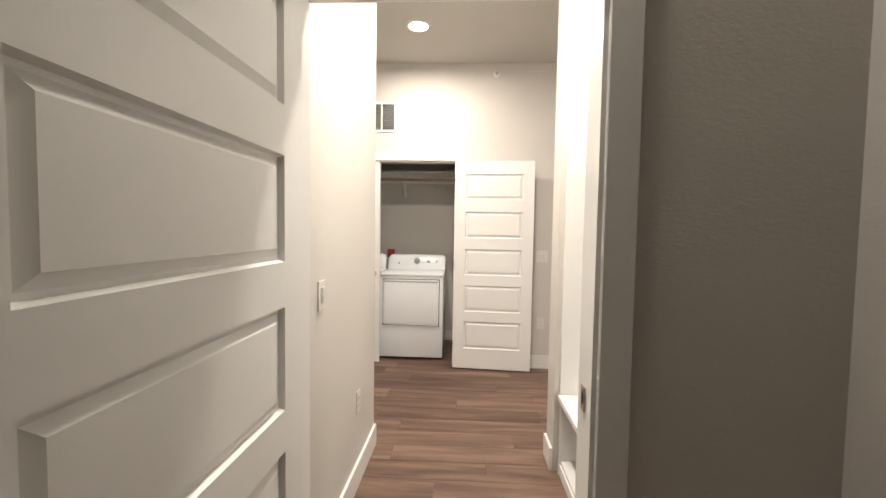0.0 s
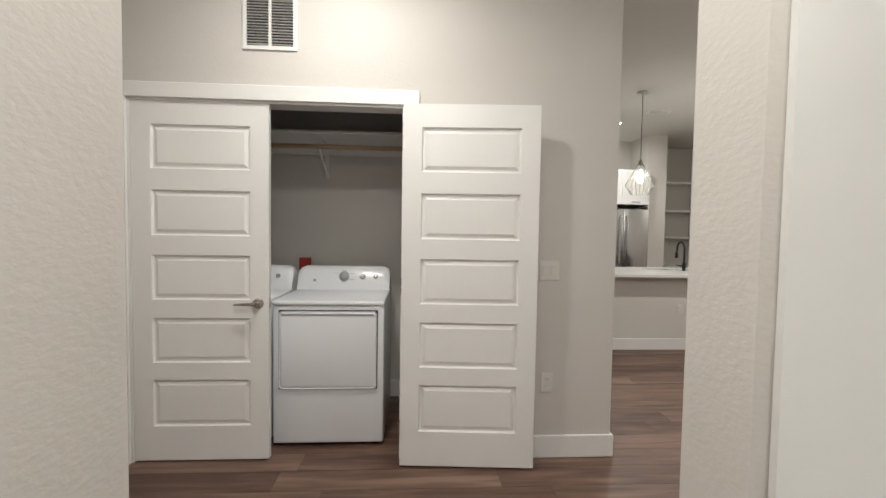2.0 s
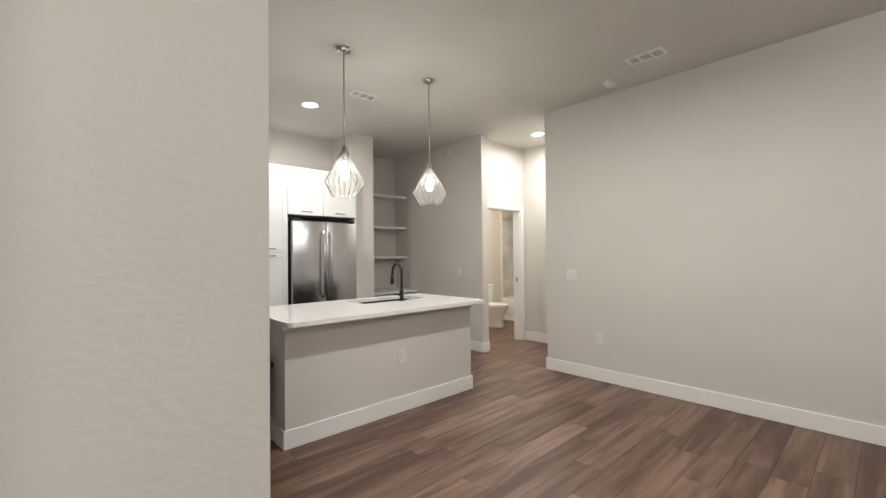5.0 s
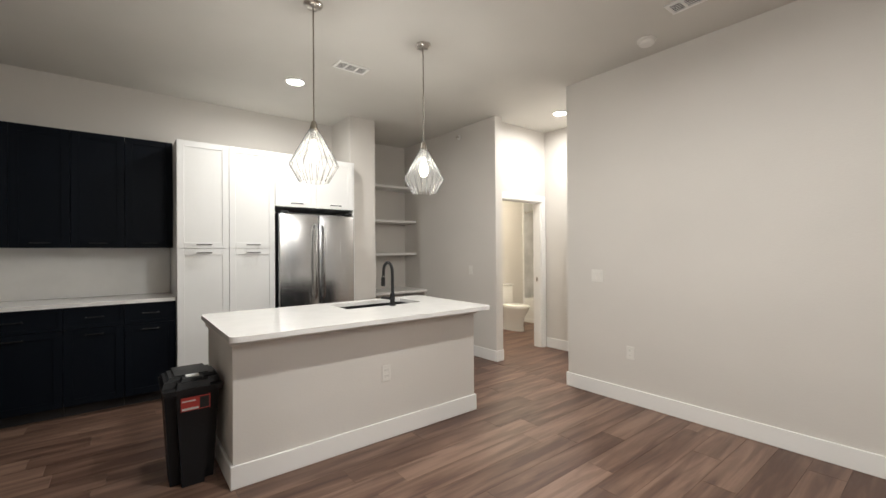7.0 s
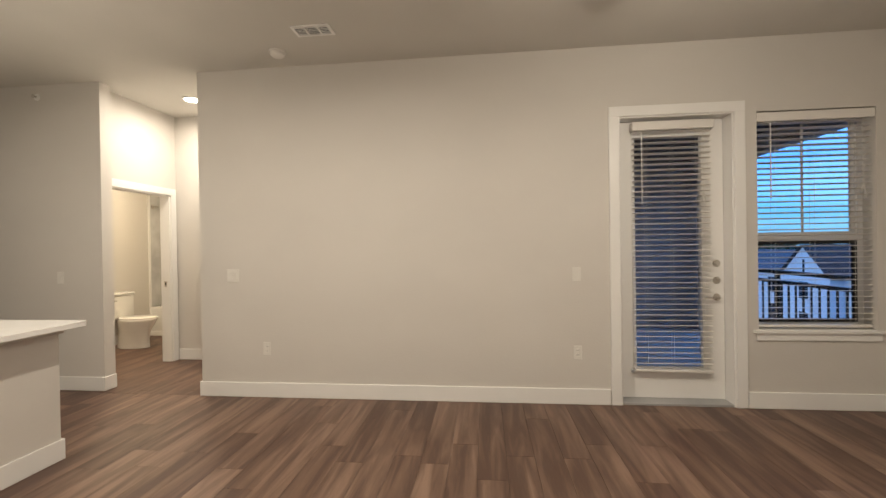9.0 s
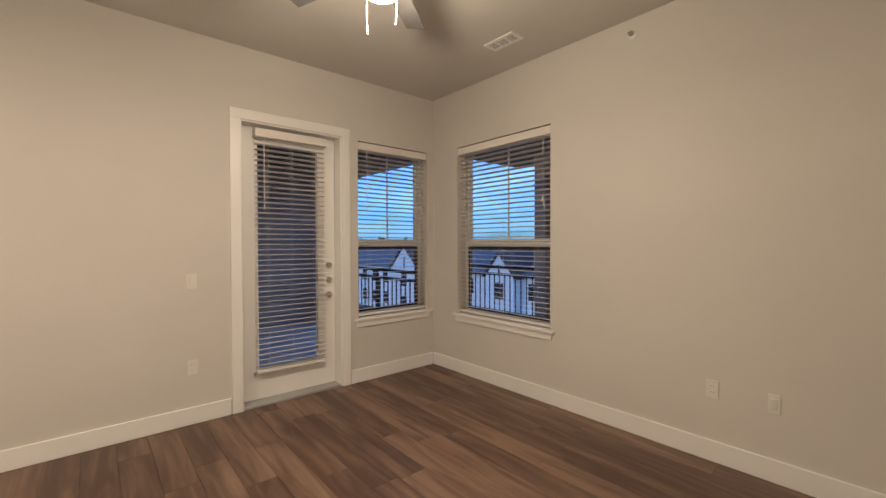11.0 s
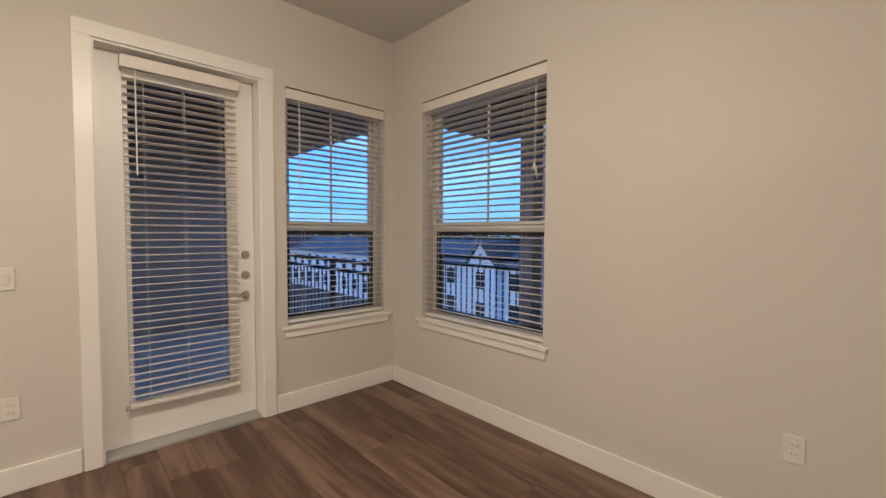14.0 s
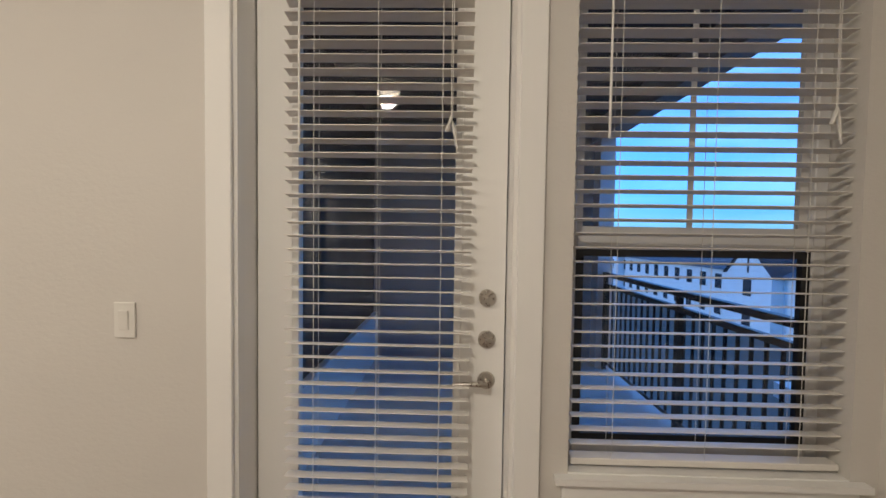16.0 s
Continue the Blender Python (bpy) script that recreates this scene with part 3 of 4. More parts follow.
# ---- plates, vents, lamps on walls and ceilings ----
def plate(at, label, gangs=1, kind="switch", w=0.072):
    """Faces local -y."""
    W2 = w + 0.046 * (gangs - 1)
    th = thing("light_switch" if kind == "switch" else "wall_outlet", at, label, "switch" if kind == "switch" else "outlet")
    part("cover_plate", boxes((-W2 / 2, -0.007, -0.059, W2 / 2, -0.0005, 0.059), bevel=0.003, seg=2), M_PLASTIC, th)
    for g in range(gangs):
        x = (g - (gangs - 1) / 2) * 0.046
        if kind == "switch":
            part("rocker", moved(boxes((-0.016, -0.004, -0.033, 0.016, 0.004, 0.033), bevel=0.002, seg=1), pose(x, -0.008, 0, 4, 0, 0)), M_PLASTIC, th)
        else:
            for z in (0.02, -0.02):
                part("socket", boxes((x - 0.016, -0.009, z - 0.014, x + 0.016, -0.006, z + 0.014), bevel=0.003, seg=1), M_PLASTIC, th)
                part("slot", boxes((x - 0.008, -0.0095, z - 0.003, x - 0.006, -0.0088, z + 0.006), (x + 0.006, -0.0095, z - 0.003, x + 0.008, -0.0088, z + 0.006)), M_DARK, th)
    return th


plate(pose(-0.47, 1.53, 1.135, 0, 0, 90), "white rocker light switch on the hall wall")
plate(pose(-0.47, 2.11, 0.46, 0, 0, 90), "white outlet low on the hall wall", kind="outlet")
plate(pose(0.875, 4.1, 1.14), "white double rocker switch beside the laundry door", 2)
plate(pose(0.875, 4.1, 0.46), "white outlet low beside the laundry door", kind="outlet")
plate(pose(EX, 5.91, 1.13, 0, 0, -90), "white double rocker switch on the long wall", 2)
plate(pose(EX, 5.59, 0.45, 0, 0, -90), "white outlet low on the long wall", kind="outlet")
plate(pose(EX, 2.785, 1.117, 0, 0, -90), "white rocker switch beside the patio door")
plate(pose(EX, 2.785, 0.443, 0, 0, -90), "white outlet beside the patio door", kind="outlet")
plate(pose(2.435, SY, 0.465, 0, 0, 180), "white outlet low on the window wall", kind="outlet")
plate(pose(2.12, SY, 0.46, 0, 0, 180), "small white cable outlet on the window wall", w=0.06)
plate(pose(5.33, 7.78, 1.12, 0, 0, -90), "white rocker switch on the kitchen side wall")
plate(pose(3.214, 6.38, 0.482), "white outlet on the island front", kind="outlet")


def downlight(x, y):
    th = thing("recessed_light", pose(x, y, CEIL), "round lit recessed ceiling light with white trim", "ceiling light", group="recessed ceiling lights")
    part("trim_ring", lathe([(0.075, -0.001), (0.098, -0.001), (0.096, -0.008), (0.080, -0.012), (0.075, -0.004)], 40, cap=False), M_TRIM, th, "", True)
    part("diffuser", lathe([(0.076, -0.003), (0.076, -0.006), (0.01, -0.007)], 40), M_LED, th, "glowing diffuser")


# The two added, unseen lamps get the same fixture.
for x, y in DOWNLIGHTS:
    downlight(x, y)


def vent(at, w, d, n, label, divide=1, name="ceiling_vent"):
    """A louvred grille on a surface at z=0 that looks along -z; slats along x."""
    th = thing(name, at, label, "air vent")
    f = 0.022
    # Dark sheet puts the shade of the open duct behind the slats.
    part("backing", boxes((-w / 2 + 0.004, -d / 2 + 0.004, -0.003, w / 2 - 0.004, d / 2 - 0.004, -0.0005)), M_VENTHOLE, th)
    part("frame", boxes((-w / 2, -d / 2, -0.010, w / 2, -d / 2 + f, -0.0008), (-w / 2, d / 2 - f, -0.010, w / 2, d / 2, -0.0008), (-w / 2, -d / 2 + f, -0.010, -w / 2 + f, d / 2 - f, -0.0008), (w / 2 - f, -d / 2 + f, -0.010, w / 2, d / 2 - f, -0.0008)), M_TRIM, th)
    for k in range(divide):
        x = -w / 2 + w * (k + 1) / (divide + 1)
        part("mullion", boxes((x - 0.008, -d / 2 + f, -0.010, x + 0.008, d / 2 - f, -0.003)), M_TRIM, th)
    for k in range(n):
        y = -d / 2 + f + (d - 2 * f) * (k + 0.5) / n
        part("slat", moved(boxes((-w / 2 + f, -0.0045, -0.0006, w / 2 - f, 0.0045, 0.0006)), pose(0, y, -0.0065, 80, 0, 0)), M_TRIM, th)


vent(pose(-0.76, 4.1, 2.52, -90, 0, 0), 0.30, 0.30, 16, "white louvred return air grille above the laundry door", name="wall_vent")
vent(pose(3.33, 7.16, CEIL), 0.30, 0.15, 5, "white ceiling air register in the kitchen", 2)
vent(pose(4.69, 4.85, CEIL, 0, 0, -90), 0.30, 0.15, 5, "white ceiling air register", 2)
vent(pose(3.80, 0.81, CEIL, 0, 0, 180), 0.30, 0.15, 5, "white ceiling air register near the window", 2)
sd = thing("smoke_detector", pose(4.98, 5.29, CEIL), "round white smoke detector on the ceiling", "smoke detector")
part("base", lathe([(0.07, -0.001), (0.07, -0.012), (0.062, -0.014)], 32), M_PLASTIC, sd, "", True)
part("dome", lathe([(0.058, -0.0145), (0.056, -0.035), (0.045, -0.044), (0.012, -0.046)], 32), M_PLASTIC, sd, "", True)


def sprinkler(at):
    th = thing("fire_sprinkler", at, "small fire sprinkler head with white escutcheon", "sprinkler", group="sprinklers")
    part("escutcheon", moved(lathe([(0.034, -0.001), (0.034, -0.006), (0.016, -0.012)], 24), pose(0, 0, 0, -90, 0, 0)), M_TRIM, th, "", True)
    part("head", moved(lathe([(0.009, -0.012), (0.009, -0.03), (0.018, -0.04), (0.018, -0.043)], 14), pose(0, 0, 0, -90, 0, 0)), M_NICKEL, th, "", True)


sprinkler(pose(0.384, 4.1, 2.94))
sprinkler(pose(2.96, SY, 2.93, 0, 0, 180))
sprinkler(pose(5.33, 8.0, 2.93, 0, 0, -90))

# ceiling fan
fan = thing("ceiling_fan", pose(3.28, 2.3, CEIL, 0, 0, 20), "grey ceiling fan with five blades and a lit frosted bowl", "ceiling fan")
part("canopy", lathe([(0.065, -0.001), (0.065, -0.02), (0.03, -0.06)], 28), M_NICKEL, fan, "", True)
part("downrod", lathe([(0.012, -0.06), (0.012, -0.20)], 14), M_NICKEL, fan, "", True)
part("motor_housing", lathe([(0.04, -0.19), (0.10, -0.21), (0.115, -0.25), (0.115, -0.29), (0.09, -0.32), (0.06, -0.34)], 36), M_NICKEL, fan, "", True)
part("light_fitter", lathe([(0.06, -0.34), (0.075, -0.36), (0.075, -0.375)], 32), M_NICKEL, fan, "", True)
bw = part("light_bowl", lathe([(0.095, -0.376), (0.105, -0.39), (0.10, -0.42), (0.075, -0.445), (0.03, -0.457)], 36), M_BOWL, fan, "lit frosted glass bowl", True)
bw.visible_shadow = False
for k in range(5):
    a = pose(0, 0, -0.285, 0, 0, 72 * k)
    arm = part("blade_iron", moved(boxes((0.09, -0.018, -0.006, 0.20, 0.018, 0.0), bevel=0.002, seg=1), a), M_NICKEL, fan)
    part("blade", moved(boxes((0.17, -0.065, -0.005, 0.64, 0.065, 0.005), bevel=0.004, seg=2), a @ pose(0, 0, 0.006, 10, 0, 0)), M_BLADE, fan, "grey wood fan blade")
for x in (-0.09, 0.09):
    part("pull_chain", joined(tube([(x, 0, -0.34), (x, 0, -0.57)], 0.0016, 6), tube([(x, 0, -0.57), (x, 0, -0.61)], [0.004, 0.006], 8)), M_NICKEL, fan, "pull chain with wooden end")


# pendant lamps
def pendant(x, y):
    th = thing("pendant_lamp", pose(x, y, CEIL), "lit pendant lamp with diamond-shaped ribbed glass shade over the island", "pendant lamp", group="pendants over the island")
    part("canopy", lathe([(0.062, -0.001), (0.062, -0.012), (0.05, -0.024), (0.012, -0.03)], 28), M_NICKEL, th, "", True)
    part("rod", lathe([(0.005, -0.03), (0.005, -0.80)], 10), M_BRONZE, th, "", True)
    part("cap", lathe([(0.010, -0.79), (0.018, -0.80), (0.027, -0.845), (0.024, -0.85)], 20), M_BRONZE, th, "", True)
    n = 40
    def fluted(profile):
        bm = lathe(profile, n, cap=False)
        for i, v in enumerate(bm.verts):
            k = 1.0 if i % 2 else 0.93
            v.co.x, v.co.y = v.co.x * k, v.co.y * k
        return bm
    shade = part("shade", fluted([(0.026, -0.845), (0.090, -0.965), (0.160, -1.090), (0.128, -1.147), (0.094, -1.205)]), M_SHADE, th, "fluted clear glass")
    shade.visible_shadow = False
    # Thin black rods put in the dark look of the clear glass's facet edges.
    for k in range(n // 2):
        u = 2 * math.pi * (2 * k + 1) / n
        rib = part("rib", tube([(q * math.cos(u), q * math.sin(u), z) for q, z in ((0.027, -0.845), (0.162, -1.090), (0.095, -1.205))], [0.0014, 0.0018, 0.0016], 5), M_BLACK, shade, "black rod drawn for a dark-looking glass edge")
        rib.visible_shadow = False
    part("socket", lathe([(0.02, -0.84), (0.02, -0.91), (0.016, -0.92)], 18), M_NICKEL, th, "", True)
    bl = part("bulb", lathe([(0.014, -0.92), (0.018, -0.95), (0.034, -1.0), (0.036, -1.03), (0.025, -1.062), (0.006, -1.07)], 20), M_BULB, th, "glowing bulb", True)
    bl.visible_shadow = False


pendant(2.705, 6.44)
pendant(3.613, 6.44)


# ---- laundry closet ----
def washer(name, at, label, front):
    w, d, h = 0.686, 0.66, 0.915
    th = thing(name, at, label, name.replace("_", " "))
    part("body", boxes((0, 0.012, 0.02, w, d, h - 0.022), bevel=0.012, seg=3), M_ENAMEL, th, "", True)
    part("top", boxes((-0.002, 0.0, h - 0.022, w + 0.002, d, h + 0.008), bevel=0.010, seg=3), M_ENAMEL, th, "", True)
    bm = bmesh.new()
    prof = [(d - 0.16, h + 0.006), (d - 0.145, h + 0.06), (d - 0.115, h + 0.15), (d - 0.085, h + 0.175), (d - 0.03, h + 0.178), (d - 0.005, h + 0.15), (d, h + 0.006)]
    xs = [0.005, 0.02, 0.05, w / 2, w - 0.05, w - 0.02, w - 0.005]
    fall = [0.80, 0.93, 0.99, 1.0, 0.99, 0.93, 0.80]
    rows = [[bm.verts.new((x, y, h + (z - h) * f)) for y, z in prof] for x, f in zip(xs, fall)]
    for a, b in zip(rows, rows[1:]):
        for k in range(len(prof) - 1):
            bm.faces.new((a[k], b[k], b[k + 1], a[k + 1]))
    bm.faces.new(rows[0])
    bm.faces.new(rows[-1][::-1])
    con = part("console", bm, M_ENAMEL, th, "curved control console", True)
    tilt = pose(0, 0, 0, 90 - 18, 0, 0)
    for x, r in ((w * 0.50, 0.034), (w * 0.70, 0.02), (w * 0.84, 0.015)):
        part("knob", moved(lathe([(r * 1.15, 0), (r * 1.1, 0.006), (r * 0.8, 0.008), (r * 0.75, 0.022), (r * 0.6, 0.026)], 24), pose(x, d - 0.132, h + 0.105) @ tilt), M_GREY if r > 0.03 else M_STEEL, con, "grey dial", True)
    part("badge", moved(lathe([(0.012, 0), (0.012, 0.003)], 16), pose(0.13, d - 0.138, h + 0.075) @ tilt), M_GREY, con)
    for k in range(6):
        part("marking", moved(boxes((-0.018, -0.0015, 0, 0.018, 0.0015, 0.0008)), pose(w * 0.5 + 0.05 * math.cos(k * 1.05 + 0.5) * 1.35, d - 0.134 + 0.012 * math.sin(k * 1.05), h + 0.105 + 0.042 * math.sin(k * 1.05 + 0.5)) @ tilt), M_GREY, con)
    if front:
        part("door", boxes((0.045, -0.006, 0.375, w - 0.045, 0.013, 0.86), bevel=0.018, seg=3), M_ENAMEL, th, "flat dryer door", True)
        part("door_seal", boxes((0.039, 0.004, 0.369, w - 0.039, 0.0118, 0.866), bevel=0.003, seg=1), M_VENTHOLE, th)
        part("door_grip", boxes((0.06, -0.009, 0.832, w - 0.06, -0.004, 0.846), bevel=0.002, seg=1), M_GREY, th)
    for x in (0.05, w - 0.05):
        for y in (0.06, d - 0.06):
            part("foot", moved(lathe([(0.02, 0), (0.02, 0.022)], 12), pose(x, y, 0)), M_BLACK, th)
    return th


washer("dryer", pose(-0.806, 4.245, 0), "white front-loading dryer with curved control console", True)
washer("washing_machine", pose(-1.52, 4.245, 0), "white top-loading washing machine beside the dryer", False)
sb = thing("supply_box", pose(-0.815, 5.05, 1.04), "dark red valve cover of the washer supply box", "supply box")
part("cover", boxes((-0.05, -0.03, 0, 0.04, 0, 0.10), bevel=0.006), M_RED, sb)
part("hose", tube([(0.0, -0.02, 0.0), (-0.01, -0.05, -0.06), (-0.03, -0.04, -0.15)], 0.01), M_GREY, sb, "", True)
sh = thing("closet_shelf", pose(-1.8, 4.65, 0), "white closet shelf with wooden hanging rod on a bracket", "shelf")
part("board", boxes((-0.39, 0.0, 2.045, 2.095, 0.395, 2.065), bevel=0.002, seg=1), M_TRIM, sh)
part("cleat", boxes((-0.39, 0.375, 1.96, 2.095, 0.395, 2.044)), M_TRIM, sh)
part("rod", tube([(-0.39, 0.10, 1.97), (2.09, 0.10, 1.97)], 0.017, 14), textured("pale_wood", (0.42, 0.30, 0.19), 0.5, grain=30, bump=0.1, vary=0.12, stretch=(0.1, 1, 1)), sh, "pale wooden hanging rod", True)
part("bracket", joined(boxes((1.14, 0.02, 2.03, 1.165, 0.39, 2.044), (1.14, 0.37, 1.78, 1.165, 0.394, 2.03)), tube([(1.152, 0.38, 1.80), (1.152, 0.12, 1.95), (1.152, 0.10, 1.99)], 0.008, 8)), M_TRIM, sh)

# ---- hall bench ----
bn = thing("hall_bench", pose(0.66, 1.175, 0), "white built-in hall bench with open cubbies beneath", "bench")
L = 1.118
part("seat", boxes((-0.012, 0, 0.43, 0.435, L, 0.462), bevel=0.003, seg=1), M_BUILTIN, bn)
for y in (0.0, 0.36, 0.70, L - 0.02):
    part("divider", boxes((0.0, y, 0.0, 0.43, y + 0.02, 0.43)), M_BUILTIN, bn)
part("cubby_floor", boxes((0.012, 0.021, 0.06, 0.43, L - 0.021, 0.08)), M_BUILTIN, bn)
part("plinth", boxes((0.004, 0.021, 0.0, 0.02, L - 0.021, 0.059)), M_BUILTIN, bn)
part("side_panel", boxes((0.0, L - 0.0, 0.463, 0.438, L + 0.014, CEIL - 0.01)), M_BUILTIN, bn, "tall white end panel")
part("back_panel", boxes((0.424, 0.0, 0.463, 0.438, L - 0.001, CEIL - 0.01)), M_BUILTIN, bn, "white back panel")
uc = thing("hall_cabinet", pose(0.80, 1.175, 1.82), "white wall cabinet above the hall bench with black bar pulls", "cabinet")
part("body", boxes((0.018, 0, 0, 0.283, L - 0.003, 0.85)), M_BUILTIN, uc)
for k in range(2):
    y = 0.004 + k * L / 2
    dr = part("door", boxes((-0.002, y, 0.004, 0.017, y + L / 2 - 0.006, 0.846), bevel=0.002, seg=1), M_BUILTIN, uc)
    part("frame_rail", boxes((-0.010, y, 0.004, -0.0022, y + 0.06, 0.846), (-0.010, y + L / 2 - 0.066, 0.004, -0.0022, y + L / 2 - 0.006, 0.846), (-0.010, y + 0.06, 0.004, -0.0022, y + L / 2 - 0.066, 0.064), (-0.010, y + 0.06, 0.786, -0.0022, y + L / 2 - 0.066, 0.846)), M_BUILTIN, dr)
    yy = y + (L / 2 - 0.25 if k else 0.25)
    part("bar_pull", joined(tube([(-0.038, yy - 0.065, 0.035), (-0.038, yy + 0.065, 0.035)], 0.005, 8), tube([(-0.010, yy - 0.05, 0.035), (-0.038, yy - 0.05, 0.035)], 0.004, 8), tube([(-0.010, yy + 0.05, 0.035), (-0.038, yy + 0.05, 0.035)], 0.004, 8)), M_BLACK, dr, "black bar pull")
part("cleat", boxes((0.0, L - 0.02, -0.10, 0.06, L - 0.002, 0.0), bevel=0.002, seg=1), M_BUILTIN, uc)
hk = thing("coat_hook", pose(1.083, 2.0, 1.73), "nickel double coat hook on the bench back", "coat hook")
part("plate", boxes((-0.006, -0.012, -0.035, 0, 0.012, 0.035), bevel=0.002), M_NICKEL, hk)
part("hook", joined(tube([(-0.006, 0, 0.0), (-0.04, 0, -0.005), (-0.06, 0, 0.02), (-0.062, 0, 0.035)], [0.006, 0.006, 0.007, 0.009], 10), tube([(-0.006, 0, -0.015), (-0.025, 0, -0.035), (-0.035, 0, -0.02)], 0.005, 8)), M_NICKEL, hk, "", True)


# ---- kitchen ----
def shaker(w, h, frame_w=0.06, t=0.019):
    """Door front in local x-z, face toward -y: the sunk panel, then its stiles and rails."""
    panel = boxes((0, -t + 0.006, 0, w, 0, h))
    strips = [("stile", (0, -t, 0, frame_w, -t + 0.0058, h)), ("stile", (w - frame_w, -t, 0, w, -t + 0.0058, h)),
              ("rail", (frame_w + 0.0002, -t, 0, w - frame_w - 0.0002, -t + 0.0058, frame_w)), ("rail", (frame_w + 0.0002, -t, h - frame_w, w - frame_w - 0.0002, -t + 0.0058, h))]
    return panel, strips


def pull_bm(length=0.13):
    r = 0.0048
    return joined(tube([(-length / 2, -0.032, 0), (length / 2, -0.032, 0)], r, 8), tube([(-length / 2 + 0.012, 0, 0), (-length / 2 + 0.012, -0.032, 0)], r, 8), tube([(length / 2 - 0.012, 0, 0), (length / 2 - 0.012, -0.032, 0)], r, 8))


def cabinet(name, at, w, d, z0, z1, fronts, mat, label, category="cabinet", group="", toe=0.0):
    """Local x across, y back from the front, fronts: (x0, z0, x1, z1, pull z or None)."""
    th = thing(name, at, label, category, group)
    part("body", boxes((0.001, 0, z0, w - 0.001, d, z1)), mat, th)
    if toe:
        part("toe_kick", boxes((0.001, 0.07, 0, w - 0.001, d, z0 - 0.001)), M_DARK if mat is M_NAVY else mat, th)
    for a, b, c, e, pz in fronts:
        panel, strips = shaker(c - a - 0.004, e - b - 0.004, 0.058 if e - b > 0.25 else 0.03)
        at_door = pose(a + 0.002, 0, b + 0.002)
        dr = part("drawer" if e - b < 0.25 else "door", moved(panel, at_door), mat, th)
        for nm, dim in strips:
            part(nm, moved(boxes(dim, bevel=0.0012, seg=1), at_door), mat, dr)
        if pz is not None:
            part("bar_pull", moved(pull_bm(), pose((a + c) / 2, -0.019, pz)), M_BLACK, dr, "black bar pull")
    return th


PY, KB = 8.30, 8.95
for k in range(2):
    x = 2.09 + k * 0.442
    cabinet("pantry_cabinet", pose(x, PY, 0), 0.442, KB - PY - 0.002, 0.1, 2.445, [(0, 0.1, 0.442, 1.415, 1.375), (0, 1.415, 0.442, 2.445, 1.455)], M_BUILTIN, "tall white shaker pantry cabinet with black bar pulls", group="pantry cabinets", toe=0.1)
cabinet("fridge_cabinet", pose(2.976, PY, 0), 0.90, KB - PY - 0.002, 1.87, 2.445, [(0, 1.87, 0.45, 2.445, 1.91), (0.45, 1.87, 0.90, 2.445, 1.91)], M_BUILTIN, "white shaker cabinet above the fridge with black pulls")
pnl = thing("end_panel", pose(3.878, PY - 0.01, 0), "tall white cabinet end panel beside the fridge", "panel")
part("board", boxes((0, 0, 0, 0.02, 0.10, 2.445)), M_BUILTIN, pnl)
UY = 8.62
for i, (x0, x1) in enumerate(((0.41, 0.95), (0.95, 1.33), (1.33, 1.71), (1.71, 2.088))):
    cabinet("upper_cabinet", pose(x0, UY, 0), x1 - x0, KB - UY - 0.002, 1.43, 2.47, [(0, 1.43, x1 - x0, 2.47, 1.47)], M_NAVY, "dark navy shaker wall cabinet above the counter", group="dark wall cabinets")
for i, (x0, x1) in enumerate(((0.72, 1.30), (1.30, 1.70), (1.70, 2.088))):
    w = x1 - x0
    cabinet("base_cabinet", pose(x0, 8.37, 0), w, KB - 8.37 - 0.002, 0.1, 0.925, [(0, 0.1, w, 0.74, 0.69), (0, 0.74, w, 0.925, 0.835)], M_NAVY, "dark navy base cabinet with a drawer and black pulls", group="dark base cabinets", toe=0.1)
for y in (7.45, 7.90):
    cabinet("base_cabinet", pose(0.70, y, 0, 0, 0, 90), 0.449, 0.61, 0.1, 0.925, [(0, 0.1, 0.449, 0.74, 0.69), (0, 0.74, 0.449, 0.925, 0.835)], M_NAVY, "dark navy base cabinet with a drawer and black pulls", group="dark base cabinets", toe=0.1)
ct = thing("worktop", pose(0, 0, 0), "white quartz worktop turning the corner over the dark cabinets", "worktop")
part("slab", boxes((0.081, 8.34, 0.927, 2.087, 8.948, 0.959), (0.081, 7.45, 0.927, 0.73, 8.34, 0.959)), M_QUARTZ, ct)
bs = thing("backsplash", pose(0, 0, 0), "white quartz backsplash between worktop and wall cabinets", "backsplash")
part("slab", boxes((0.082, 8.930, 0.960, 2.086, 8.948, 1.429)), M_QUARTZ, bs)

fr = thing("refrigerator", pose(2.995, 8.20, 0), "stainless steel french-door refrigerator with long bar handles", "refrigerator")
w = 0.855
part("body", boxes((0.004, 0.07, 0.02, w - 0.004, 0.73, 1.80), bevel=0.004, seg=1), M_DARK, fr, "black fridge cabinet")
for x0, x1, hx in ((0.0, w / 2 - 0.003, w / 2 - 0.045), (w / 2 + 0.003, w, w / 2 + 0.045)):
    dr = part("door", boxes((x0, 0.0, 0.70, x1, 0.062, 1.79), bevel=0.010, seg=3), M_STEEL, fr, "", True)
    part("handle", joined(tube([(hx, -0.005, 0.86), (hx, -0.045, 0.90), (hx, -0.055, 1.28), (hx, -0.045, 1.64), (hx, -0.005, 1.68)], 0.013, 12)), M_STEEL, dr, "curved steel bar handle", True)
dr = part("freezer_drawer", boxes((0, 0, 0.06, w, 0.062, 0.692), bevel=0.010, seg=3), M_STEEL, fr, "", True)
part("handle", tube([(0.06, -0.005, 0.62), (0.09, -0.05, 0.62), (w - 0.09, -0.05, 0.62), (w - 0.06, -0.005, 0.62)], 0.013, 12), M_STEEL, dr, "", True)
